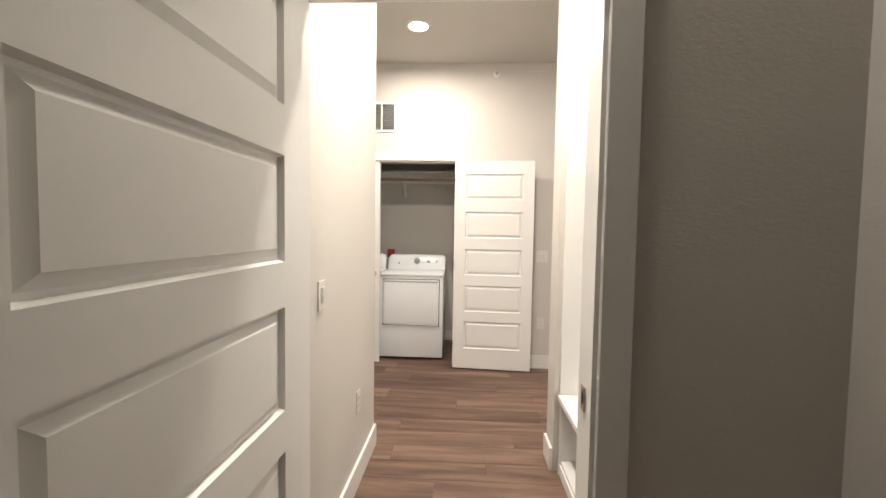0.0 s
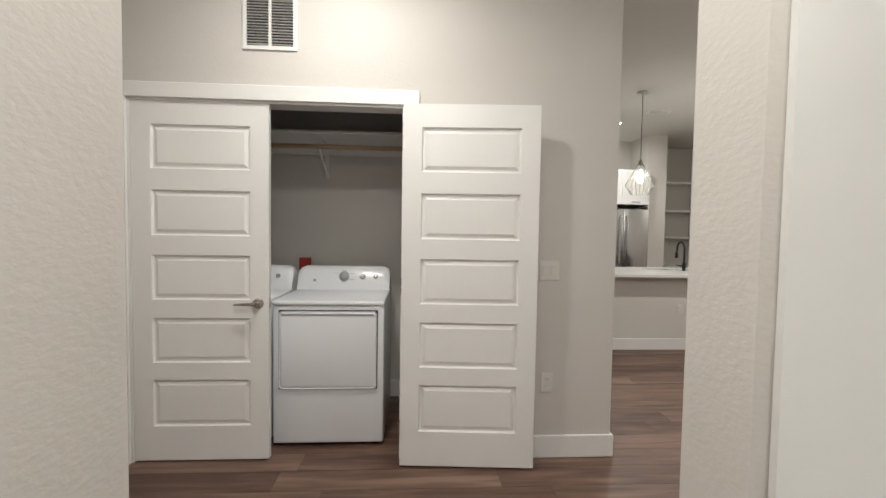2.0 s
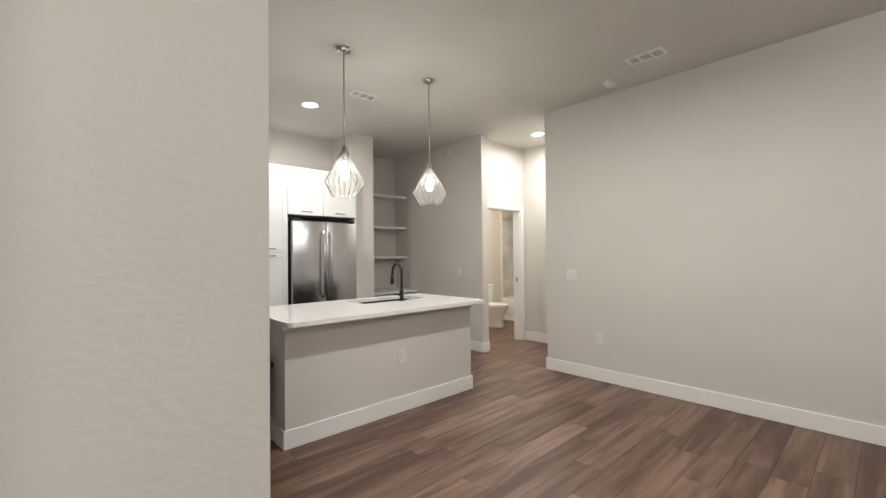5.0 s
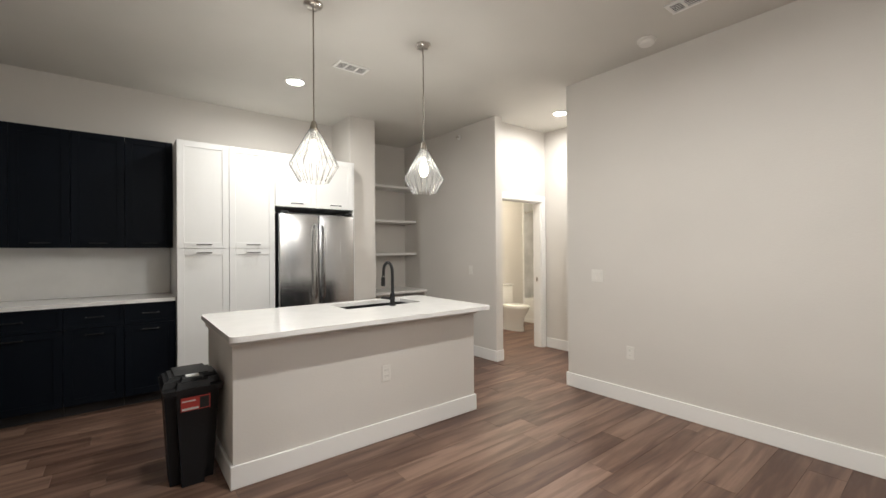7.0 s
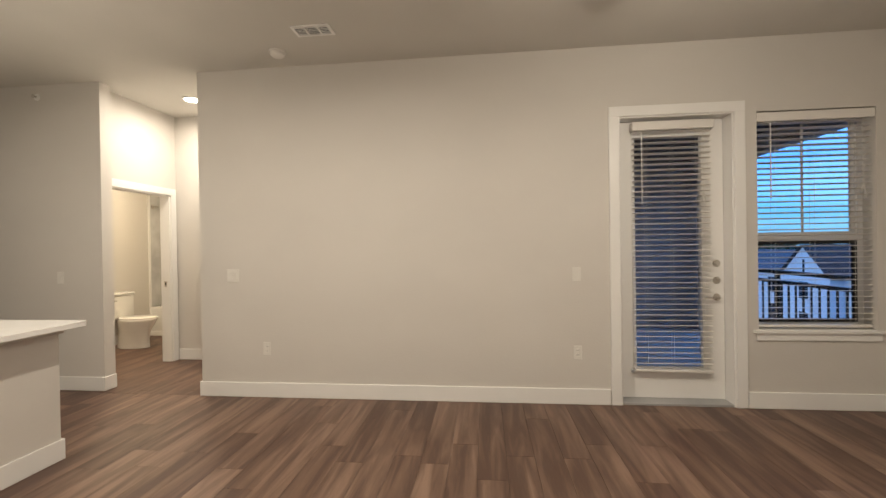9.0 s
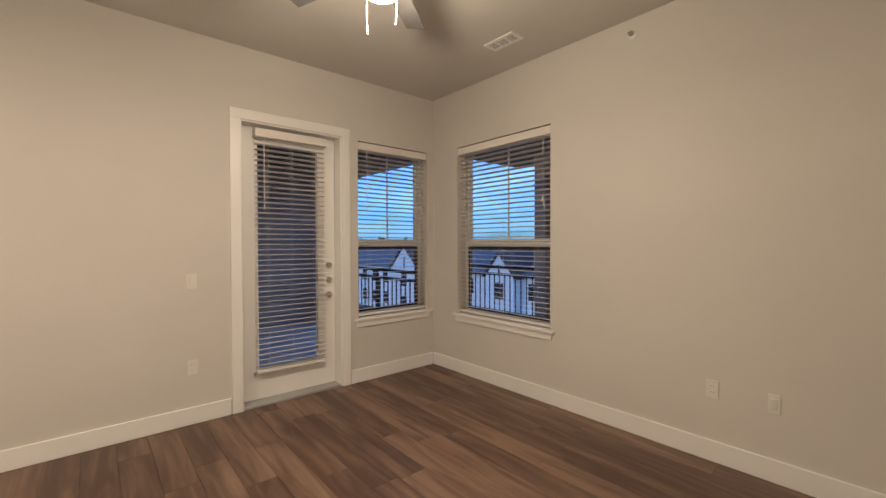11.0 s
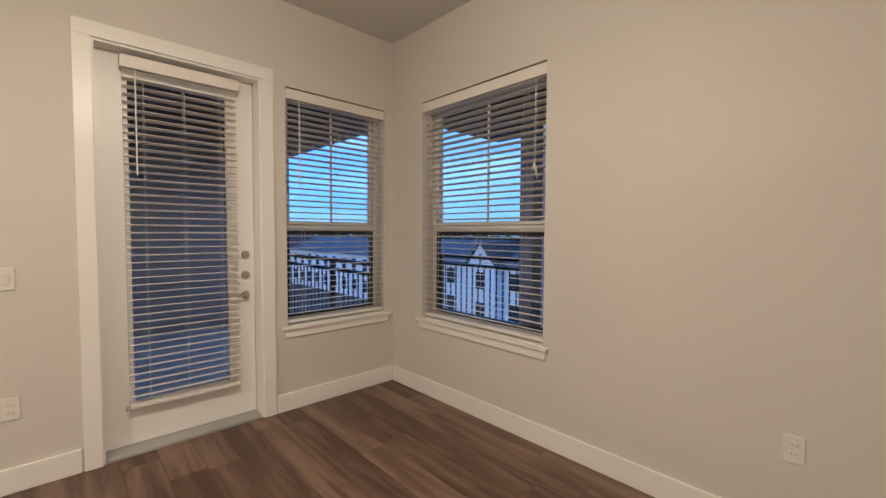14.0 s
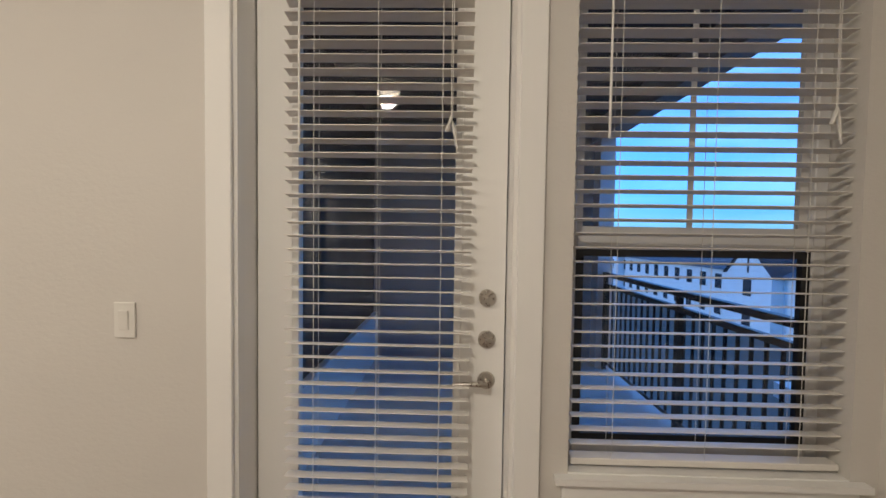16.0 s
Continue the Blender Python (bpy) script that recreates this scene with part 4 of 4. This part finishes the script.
for x in (0.02, w - 0.10):
    part("hinge_cover", boxes((x, 0.01, 1.801, x + 0.08, 0.12, 1.822), bevel=0.004), M_DARK, fr)
for x in (0.05, w - 0.05):
    part("foot", boxes((x - 0.02, 0.1, 0, x + 0.02, 0.14, 0.02)), M_BLACK, fr)

# shelf niche
for z in (1.331, 1.827, 2.349):
    s = thing("niche_shelf", pose(4.247, 9.05, z - 0.018), "thick white floating shelf in the wall niche", "shelf", group="niche shelves")
    part("board", boxes((0, 0, 0, 1.081, 0.328, 0.036), bevel=0.002, seg=1), M_TRIM, s)
nc = thing("niche_counter", pose(4.247, 8.77, 0), "white low counter across the bottom of the niche", "counter")
part("top", boxes((0, 0, 0.76, 1.081, 0.608, 0.795), bevel=0.002, seg=1), M_TRIM, nc)
part("support", boxes((0, 0.05, 0, 0.02, 0.6, 0.759)), M_TRIM, nc)
part("support", boxes((1.061, 0.05, 0, 1.081, 0.6, 0.759)), M_TRIM, nc)

# island
isl = thing("kitchen_island", pose(2.19, 6.38, 0), "painted kitchen island with white quartz top and baseboard", "kitchen island")
IW, ID = 1.90, 0.84
part("front_wall", boxes((0, 0, 0, IW, 0.12, 0.884)), M_WALL, isl)
part("end_wall", boxes((0, 0.121, 0, 0.10, ID, 0.884)), M_WALL, isl)
part("end_wall", boxes((IW - 0.10, 0.121, 0, IW, ID, 0.884)), M_WALL, isl)
part("cabinet_front", boxes((0.101, ID - 0.03, 0.1, IW - 0.101, ID - 0.01, 0.884)), M_NAVY, isl)
part("bottom", boxes((0.101, 0.121, 0.08, IW - 0.101, ID - 0.031, 0.099)), M_NAVY, isl)
part("top_trim", boxes((-0.02, -0.02, 0.835, IW + 0.02, -0.0005, 0.8835), (-0.02, 0.0, 0.835, -0.0005, ID, 0.8835), (IW + 0.0005, 0.0, 0.835, IW + 0.02, ID, 0.8835), bevel=0.003, seg=1), M_WALL, isl)
part("baseboard", boxes((-0.016, -0.016, 0, IW + 0.016, -0.0005, 0.135), (-0.016, 0.0, 0, -0.0005, ID, 0.135), (IW + 0.0005, 0.0, 0, IW + 0.016, ID, 0.135), bevel=0.003, seg=1), M_TRIM, isl)


def island_top():
    """A slab with rounded corners and a cut-out for the sink."""
    bm = bmesh.new()
    x0, y0, x1, y1, r = 2.145, 6.195, 4.135, 7.275, 0.05
    outer = []
    for cx, cy, a0 in ((x1 - r, y1 - r, 0), (x0 + r, y1 - r, 90), (x0 + r, y0 + r, 180), (x1 - r, y0 + r, 270)):
        for k in range(7):
            a = radians(a0 + 15 * k)
            outer.append((cx + r * math.cos(a), cy + r * math.sin(a)))
    inner = [(3.83, 7.16), (3.10, 7.16), (3.10, 6.79), (3.83, 6.79)]
    top = 0.916
    ov, iv = [bm.verts.new((*p, top)) for p in outer], [bm.verts.new((*p, top)) for p in inner]
    for q in range(4):
        arc = ov[7 * q:7 * q + 7]
        nxt = ov[(7 * q + 7) % 28]
        for a, b in zip(arc, arc[1:]):
            bm.faces.new((a, b, iv[q]))
        bm.faces.new((arc[-1], nxt, iv[(q + 1) % 4], iv[q]))
    g = bmesh.ops.extrude_face_region(bm, geom=bm.faces[:])
    bmesh.ops.translate(bm, vec=(0, 0, -0.031), verts=[v for v in g["geom"] if isinstance(v, bmesh.types.BMVert)])
    return bm


top = thing("island_worktop", pose(0, 0, 0), "white quartz island worktop with rounded corners and a sink cut-out", "worktop")
part("slab", island_top(), M_QUARTZ, top)
sk = thing("kitchen_sink", pose(3.10, 6.79, 0.70), "black undermount single-bowl kitchen sink", "sink")
part("basin", boxes((-0.015, -0.015, -0.015, 0.745, 0.385, 0.0), (-0.015, -0.015, 0, 0.0, 0.385, 0.184), (0.73, -0.015, 0, 0.745, 0.385, 0.184), (0, -0.015, 0, 0.73, 0, 0.184), (0, 0.37, 0, 0.73, 0.385, 0.184)), M_BLACK, sk)
part("drain", moved(lathe([(0.045, 0.0005), (0.045, 0.004), (0.02, 0.005)], 24), pose(0.365, 0.19, 0)), M_NICKEL, sk)
fc = thing("faucet", pose(3.495, 6.745, 0.916), "matt black gooseneck pull-down faucet", "faucet")
part("base", lathe([(0.027, 0), (0.027, 0.008), (0.021, 0.012), (0.021, 0.10), (0.016, 0.105)], 24), M_BLACK, fc, "", True)
arc = [(0, 0, 0.10), (0, 0, 0.28)] + [(0, 0.075 - 0.075 * math.cos(radians(a)), 0.28 + 0.085 * math.sin(radians(a))) for a in range(15, 181, 15)] + [(0, 0.152, 0.25)]
part("spout", tube(arc, 0.013, 14), M_BLACK, fc, "", True)
part("spray_head", tube([(0, 0.152, 0.262), (0, 0.156, 0.22), (0, 0.160, 0.155)], [0.0135, 0.018, 0.019], 16), M_BLACK, fc, "", True)
part("spray_ring", tube([(0, 0.1535, 0.245), (0, 0.154, 0.239)], 0.0187, 16), M_NICKEL, fc)
part("side_lever", tube([(-0.015, 0, 0.06), (-0.05, 0.0, 0.065), (-0.11, -0.005, 0.075)], [0.013, 0.008, 0.006], 10), M_BLACK, fc, "", True)

# bin
tb = thing("trash_can", pose(2.015, 6.735, 0), "tall black plastic trash can with rounded lid and a red label", "trash can")
def tapered(w0, d0, w1, d1, z0, z1, bev=0.04):
    bm = boxes((-w1 / 2, -d1 / 2, z0, w1 / 2, d1 / 2, z1))
    for v in bm.verts:
        if v.co.z < (z0 + z1) / 2:
            v.co.x *= w0 / w1
            v.co.y *= d0 / d1
    bmesh.ops.bevel(bm, geom=[e for e in bm.edges if abs(e.verts[0].co.z - e.verts[1].co.z) > 0.05], offset=bev, segments=4, affect="EDGES")
    return bm
part("body", tapered(0.225, 0.31, 0.285, 0.385, 0, 0.555, 0.055), M_BIN, tb, "", True)
part("lid_rim", tapered(0.300, 0.40, 0.304, 0.404, 0.556, 0.585, 0.06), M_BIN, tb, "", True)
def domed():
    bm = tapered(0.300, 0.40, 0.270, 0.365, 0.586, 0.640, 0.06)
    bmesh.ops.bevel(bm, geom=[e for e in bm.edges if min(v.co.z for v in e.verts) > 0.63], offset=0.02, segments=3, affect="EDGES")
    return bm
lid = part("lid", domed(), M_BIN, tb, "", True)
part("flap", boxes((-0.09, -0.10, 0.6405, 0.09, 0.13, 0.648), bevel=0.003, seg=1), M_BIN, lid)
part("flap_tab", boxes((-0.035, -0.150, 0.6405, 0.035, -0.104, 0.649), bevel=0.003, seg=1), M_PAPER, lid, "printed lid tab")
lb = part("label", moved(boxes((-0.075, -0.002, 0, 0.075, 0, 0.08)), pose(0.01, -0.189, 0.455, 3.9, 0, 0)), M_RED, tb, "red and white product label")
part("label_panel", moved(boxes((0.02, -0.0035, 0.006, 0.07, -0.0022, 0.074)), pose(0.01, -0.189, 0.455, 3.9, 0, 0)), M_DARK, lb)
part("label_text", moved(boxes((-0.07, -0.0035, 0.006, 0.015, -0.0022, 0.018), (-0.07, -0.0035, 0.055, 0.0, -0.0022, 0.062)), pose(0.01, -0.189, 0.455, 3.9, 0, 0)), M_PAPER, lb)

# ---- bathroom ----
tl = thing("toilet", pose(7.035, 8.98, 0), "white two-piece toilet with closed seat against the bathroom wall", "toilet")
part("tank", boxes((-0.22, -0.20, 0.40, 0.22, -0.01, 0.74), bevel=0.02, seg=3), M_CHINA, tl, "", True)
part("tank_lid", boxes((-0.23, -0.21, 0.741, 0.23, -0.005, 0.775), bevel=0.01, seg=2), M_CHINA, tl, "", True)
def oval(rx0, ry0, z0, cy0, rings):
    bm = bmesh.new()
    rr = []
    for rx, ry, z, cy in rings:
        rr.append([bm.verts.new((rx * math.cos(2 * math.pi * k / 28), cy + ry * math.sin(2 * math.pi * k / 28), z)) for k in range(28)])
    for a, b in zip(rr, rr[1:]):
        for k in range(28):
            bm.faces.new((a[k], a[(k + 1) % 28], b[(k + 1) % 28], b[k]))
    bm.faces.new(rr[0][::-1])
    bm.faces.new(rr[-1])
    return bm
part("bowl", oval(0, 0, 0, 0, [(0.11, 0.24, 0, -0.38), (0.105, 0.23, 0.1, -0.38), (0.12, 0.22, 0.22, -0.40), (0.175, 0.25, 0.34, -0.44), (0.185, 0.26, 0.39, -0.45)]), M_CHINA, tl, "", True)
part("seat", oval(0, 0, 0, 0, [(0.185, 0.26, 0.392, -0.455), (0.19, 0.265, 0.40, -0.455), (0.185, 0.26, 0.415, -0.455)]), M_CHINA, tl, "", True)
part("lid", oval(0, 0, 0, 0, [(0.183, 0.255, 0.417, -0.455), (0.185, 0.258, 0.43, -0.455), (0.17, 0.24, 0.438, -0.455)]), M_CHINA, tl, "", True)
part("flush_lever", tube([(-0.17, -0.20, 0.68), (-0.17, -0.225, 0.68), (-0.10, -0.23, 0.675)], 0.007, 8), M_NICKEL, tl, "", True)
tub = thing("bathtub", pose(7.79, 7.565, 0), "white bathtub with plain apron", "bathtub")
part("apron", boxes((0, 0, 0, 0.05, 1.43, 0.46), bevel=0.008), M_CHINA, tub, "", True)
part("rim", boxes((0.0505, 0, 0.42, 0.12, 1.43, 0.46), (0.76, 0, 0.42, 0.835, 1.43, 0.46), (0.1205, 0, 0.42, 0.7595, 0.09, 0.46), (0.1205, 1.34, 0.42, 0.7595, 1.43, 0.46)), M_CHINA, tub)
part("basin", boxes((0.1205, 0.09, 0.08, 0.7595, 1.34, 0.10), (0.10, 0.09, 0.08, 0.12, 1.34, 0.419), (0.76, 0.09, 0.08, 0.78, 1.34, 0.419)), M_CHINA, tub)
part("base_trim", boxes((-0.016, 0, 0, -0.0005, 1.43, 0.07)), M_TRIM, tub)
ts = thing("tub_surround", pose(7.79, 8.999, 0.465), "grey tiled tub surround with white edge trim", "tiles", kind="structure")
for i in range(3):
    for k in range(6):
        part("tile", boxes((0.02 + i * 0.272, -0.010, k * 0.303, 0.29 + i * 0.272, -0.0005, 0.301 + k * 0.303)), M_TILE, ts)
part("edge_trim", boxes((-0.02, -0.012, -0.46, 0.018, -0.0005, 1.83)), M_TRIM, ts)
for k in range(6):
    for i in range(4):
        part("tile", boxes((0.846, -1.43 + i * 0.355, k * 0.303, 0.8585, -1.077 + i * 0.355, 0.301 + k * 0.303)), M_TILE, ts)
rod = thing("shower_curtain_rod", pose(7.86, 0, 2.10), "bare curved nickel shower curtain rod above the tub", "curtain rod")
part("bar", tube([(-0.16 * math.sin(math.pi * k / 12), 7.566 + 1.42 * k / 12, 0) for k in range(13)], 0.012, 10), M_NICKEL, rod, "", True)
for y, turn in ((7.562, -90), (8.988, 90)):
    part("flange", moved(lathe([(0.035, -0.001), (0.035, 0.006), (0.016, 0.018)], 20), pose(0, y, 0, turn, 0, 0)), M_NICKEL, rod, "", True)
# Unseen fixture, added to go with bath_lamp; its form is assumed.
bl = thing("bath_light", pose(6.6, 8.2, CEIL), "lit round bathroom ceiling light, unseen and added to light the room", "ceiling light")
part("base", lathe([(0.16, -0.001), (0.16, -0.02)], 32), M_NICKEL, bl)
part("diffuser", lathe([(0.15, -0.021), (0.145, -0.06), (0.10, -0.085), (0.02, -0.095)], 32), M_LED, bl, "glowing diffuser", True)

# ---- balcony and outside ----
structure("balcony_floor", boxes((EXO + 0.002, -0.06, -0.20, 9.2, 2.78, -0.05), (1.6, -2.62, -0.20, EXO + 0.002, 0.148, -0.05), (EXO + 0.002, -2.62, -0.20, 6.3, -0.06, -0.05), (6.3, -1.9, -0.20, 8.2, -1.6, -0.05)), M_CONC, "bare concrete balcony floor", "balcony floor")
structure("balcony_soffit", boxes((EXO + 0.002, -0.06, 2.72, 9.2, 2.78, 2.80), (3.0, -1.62, 2.72, EXO + 0.002, 0.148, 2.80), (EXO + 0.002, -2.3, 2.72, 6.2, -0.06, 2.80), (4.95, -1.86, 2.72, EXO + 0.002, -1.62, 2.80)), M_SOFFIT, "dark boarded balcony ceiling", "soffit")
structure("balcony_beam", boxes((EXO + 0.004, -0.06, 2.50, 9.2, 0.12, 2.719)), M_SIDING, "grey boxed beam along the balcony edge", "beam")
structure("wall_balcony_end", boxes((8.8, -0.06, -0.05, 8.92, 2.66, 2.719)), M_SIDING, "grey lap-sided balcony wall", "wall")
structure("wall_balcony_north", boxes((EXO + 0.004, 2.66, -0.05, 8.92, 2.78, 2.719)), M_BROWNBOARD, "dark brown boarded balcony wall", "wall")
structure("wall_base", boxes((EXO + 0.004, 2.60, -0.05, 8.78, 2.659, 0.48), bevel=0.006, seg=1), M_STUCCO, "pale rendered base along the dark balcony wall", "wall base")
pier = thing("balcony_pier", pose(8.62, 0.03, -0.05), "pale boxed balcony post at the railing end", "column")
part("shaft", boxes((-0.10, -0.085, 0, 0.10, 0.085, 2.545), bevel=0.006, seg=1), M_STUCCO, pier)
sd2 = thing("lap_siding", pose(8.8, -0.05, 0), "grey lap siding boards on the balcony wall", "siding", kind="structure")
for k in range(17):
    part("board", moved(boxes((-0.012, 0.0, 0.0, -0.001, 2.64, 0.158)), pose(0, 0, -0.03 + 0.16 * k, 0, 3, 0)), M_SIDING, sd2)
col = thing("balcony_column", pose(5.20, -1.72, -0.05), "dark boxed balcony column beyond the window", "column")
part("shaft", boxes((-0.10, -0.10, 0, 0.10, 0.10, 2.768), bevel=0.006, seg=1), M_SIDING, col)


structure("wall_balcony_south", boxes((1.6, -2.62, -0.05, 5.72, -2.5, 3.4)), M_STUCCO, "pale stucco wall beyond the window", "wall")


def railing(x0, y0, x1, y1, label):
    d = Vector((x1 - x0, y1 - y0))
    ln = d.length
    th = thing("balcony_railing", pose(x0, y0, -0.05, 0, 0, math.degrees(math.atan2(d.y, d.x))), label, "railing", group="balcony railings")
    part("top_rail", boxes((0, -0.03, 1.03, ln, 0.03, 1.075), bevel=0.004, seg=1), M_BLACK, th)
    part("mid_rail", boxes((0, -0.02, 0.915, ln, 0.02, 0.955)), M_BLACK, th)
    part("bottom_rail", boxes((0, -0.018, 0.08, ln, 0.018, 0.11)), M_BLACK, th)
    n = int(ln / 0.11)
    me = to_mesh("baluster", boxes((-0.008, -0.008, 0.11, 0.008, 0.008, 0.93)), M_BLACK)
    for k in range(1, n):
        o = new("baluster", me)
        o.parent = th
        o.location = (ln * k / n, 0, 0)
    for k in range(int(ln / 1.5) + 1):
        x = min(ln - 0.02, k * 1.5 + 0.02)
        part("post", boxes((x - 0.02, -0.02, 0, x + 0.02, 0.02, 1.044)), M_BLACK, th)


railing(5.5, 0.03, 8.51, 0.03, "black metal balcony railing with thin balusters")
railing(5.32, -1.75, 8.1, -1.75, "black metal balcony railing seen past the window")

GROUND = -8.6
structure("ground", boxes((-700, -700, GROUND - 1, 900, 700, GROUND)), M_GRASS, "dark evening ground far below", "ground")


def gable_house(at, w, d, h, rise, label, cols, floors, gables=()):
    """Local x along the eaves, y deep, front at y=0."""
    th = thing("apartment_building", at, label, "building", group="apartment buildings")
    part("wall", boxes((0, 0, 0, w, d, h)), M_STUCCO, th)
    bm = bmesh.new()
    o = 0.5
    a = [bm.verts.new(p) for p in ((-o, -o, h), (w + o, -o, h), (w + o, d + o, h), (-o, d + o, h), (-o, d / 2, h + rise), (w + o, d / 2, h + rise))]
    for f in ((0, 1, 5, 4), (2, 3, 4, 5), (1, 2, 5), (3, 0, 4), (3, 2, 1, 0)):
        bm.faces.new([a[i] for i in f])
    part("roof", bm, M_ROOF, th, "dark shingled roof")
    def pane_at(x, z, y=0.0):
        wn = part("window", boxes((x - 0.68, y - 0.05, z, x + 0.68, y + 0.02, z + 1.9)), M_TRIM, th)
        part("pane", boxes((x - 0.6, y - 0.07, z + 0.08, x + 0.6, y - 0.051, z + 1.82)), M_WINDARK, wn)
    for f in range(floors):
        for c in range(cols):
            pane_at(w * (c + 0.5) / cols, 0.9 + f * 3.1)
    for gx, gw, gr in gables:
        bm = bmesh.new()
        f0 = [bm.verts.new(p) for p in ((gx - gw / 2, -1.2, 0), (gx + gw / 2, -1.2, 0), (gx + gw / 2, -1.2, h), (gx, -1.2, h + gr), (gx - gw / 2, -1.2, h))]
        f1 = [bm.verts.new((v.co.x, d / 2, v.co.z)) for v in f0]
        bm.faces.new(f0)
        for k in range(5):
            bm.faces.new((f0[k], f1[k], f1[(k + 1) % 5], f0[(k + 1) % 5]))
        part("gable_wall", bm, M_STUCCO, th)
        for s in (-1, 1):
            bm = bmesh.new()
            q = [bm.verts.new(p) for p in ((gx, -1.5, h + gr + 0.12), (gx + s * (gw / 2 + 0.4), -1.5, h - 0.15), (gx + s * (gw / 2 + 0.4), d / 2, h - 0.15), (gx, d / 2, h + gr + 0.12))]
            f = bm.faces.new(q)
            bmesh.ops.solidify(bm, geom=[f], thickness=0.15)
            part("gable_roof", bm, M_ROOF, th)
        for f in range(floors):
            pane_at(gx, 0.9 + f * 3.1, -1.2)
        part("gable_vent", boxes((gx - 0.12, -1.24, h + 0.1, gx + 0.12, -1.19, h + gr * 0.55)), M_WINDARK, th)


gable_house(pose(88, -30, GROUND, 0, 0, 180), 78, 13, 6.4, 2.5, "long white apartment building with dark roof and three gables", 26, 2, ((5, 5, 2.8), (41, 6.4, 3.1), (58, 3.8, 2.4)))


# woods on the horizon: one uneven belt of leaf clumps
def woods():
    rng = random.Random(5)
    verts, faces = [], []
    for k in range(2600):
        a = radians(rng.uniform(-115, 30))
        r = rng.uniform(130, 230)
        x, y = r * math.cos(a), r * math.sin(a)
        top = 5.6 + 1.6 * math.sin(a * 9) + 1.2 * math.sin(a * 23 + 1) + rng.uniform(-1.5, 1.2)
        z = GROUND + rng.uniform(1.0, max(2, top + 3))
        s = rng.uniform(1.2, 2.6)
        b = len(verts)
        for _ in range(7):
            v = Vector((rng.gauss(0, 1), rng.gauss(0, 1), rng.gauss(0, 0.8))).normalized() * s * rng.uniform(0.7, 1.2)
            verts.append((x + v.x, y + v.y, z + v.z))
        for i in range(7):
            for j in range(i + 1, 7):
                faces.append((b + i, b + j, b + (i * 2 + j) % 7) if (i * 2 + j) % 7 not in (i, j) else (b + i, b + j, b + (j + 1) % 7 if (j + 1) % 7 != i else b + (j + 2) % 7))
    me = bpy.data.meshes.new("distant_trees")
    me.from_pydata(verts, [], faces)
    me.materials.append(M_LEAF)
    tagged(new("distant_trees", me), "dark belt of trees on the horizon", "trees", kind="stuff")


woods()

# ---- floor planks ----
def planks():
    rng = random.Random(3)
    PW, PL = 0.182, 1.22
    bm = boxes((0, 0.0009, -0.007, PL - 0.0015, PW - 0.0009, 0.0))
    me = to_mesh("plank", bm, M_WOOD)
    rest = bmesh.new()
    rooms = [(-2.2, 5.268, 0.35, 8.95, True), (5.268, 8.65, 6.24, 9.0, False), (-1.4, 1.1, -2.6, 0.35, False)]
    count = 0
    for x0, x1, y0, y1, single in rooms:
        y, r = y0, 0
        while y < y1:
            x = x0 - rng.uniform(0, PL)
            d = min(PW, y1 - y)
            while x < x1:
                a, b = max(x, x0), min(x + PL, x1)
                inside = not (b < -0.04 and y > 5.2) and not (b < -0.59 and y < 2.3) and not (a < 1.1 and b < 1.15 and y < 1.0 and single and b < -1.4)
                if inside and b - a > 0.02:
                    near = single and not (b < 1.1 and 4.3 < y < 5.6) and not (b < 1.1 and y < 0.9) and count < 330
                    if near:
                        o = new("plank", me)
                        o.parent = floor
                        o.location = (a, y, 0)
                        o.scale = ((b - a) / PL, d / PW, 1)
                        count += 1
                    else:
                        box(rest, a, y + 0.0009, -0.007, b - 0.0015, y + d - 0.0009, 0.0)
                x += PL
            y += PW
            r += 1
    o = new("plank_rest", to_mesh("plank_rest", rest, M_WOOD))
    o.parent = floor
    tagged(o, kind="stuff")


planks()
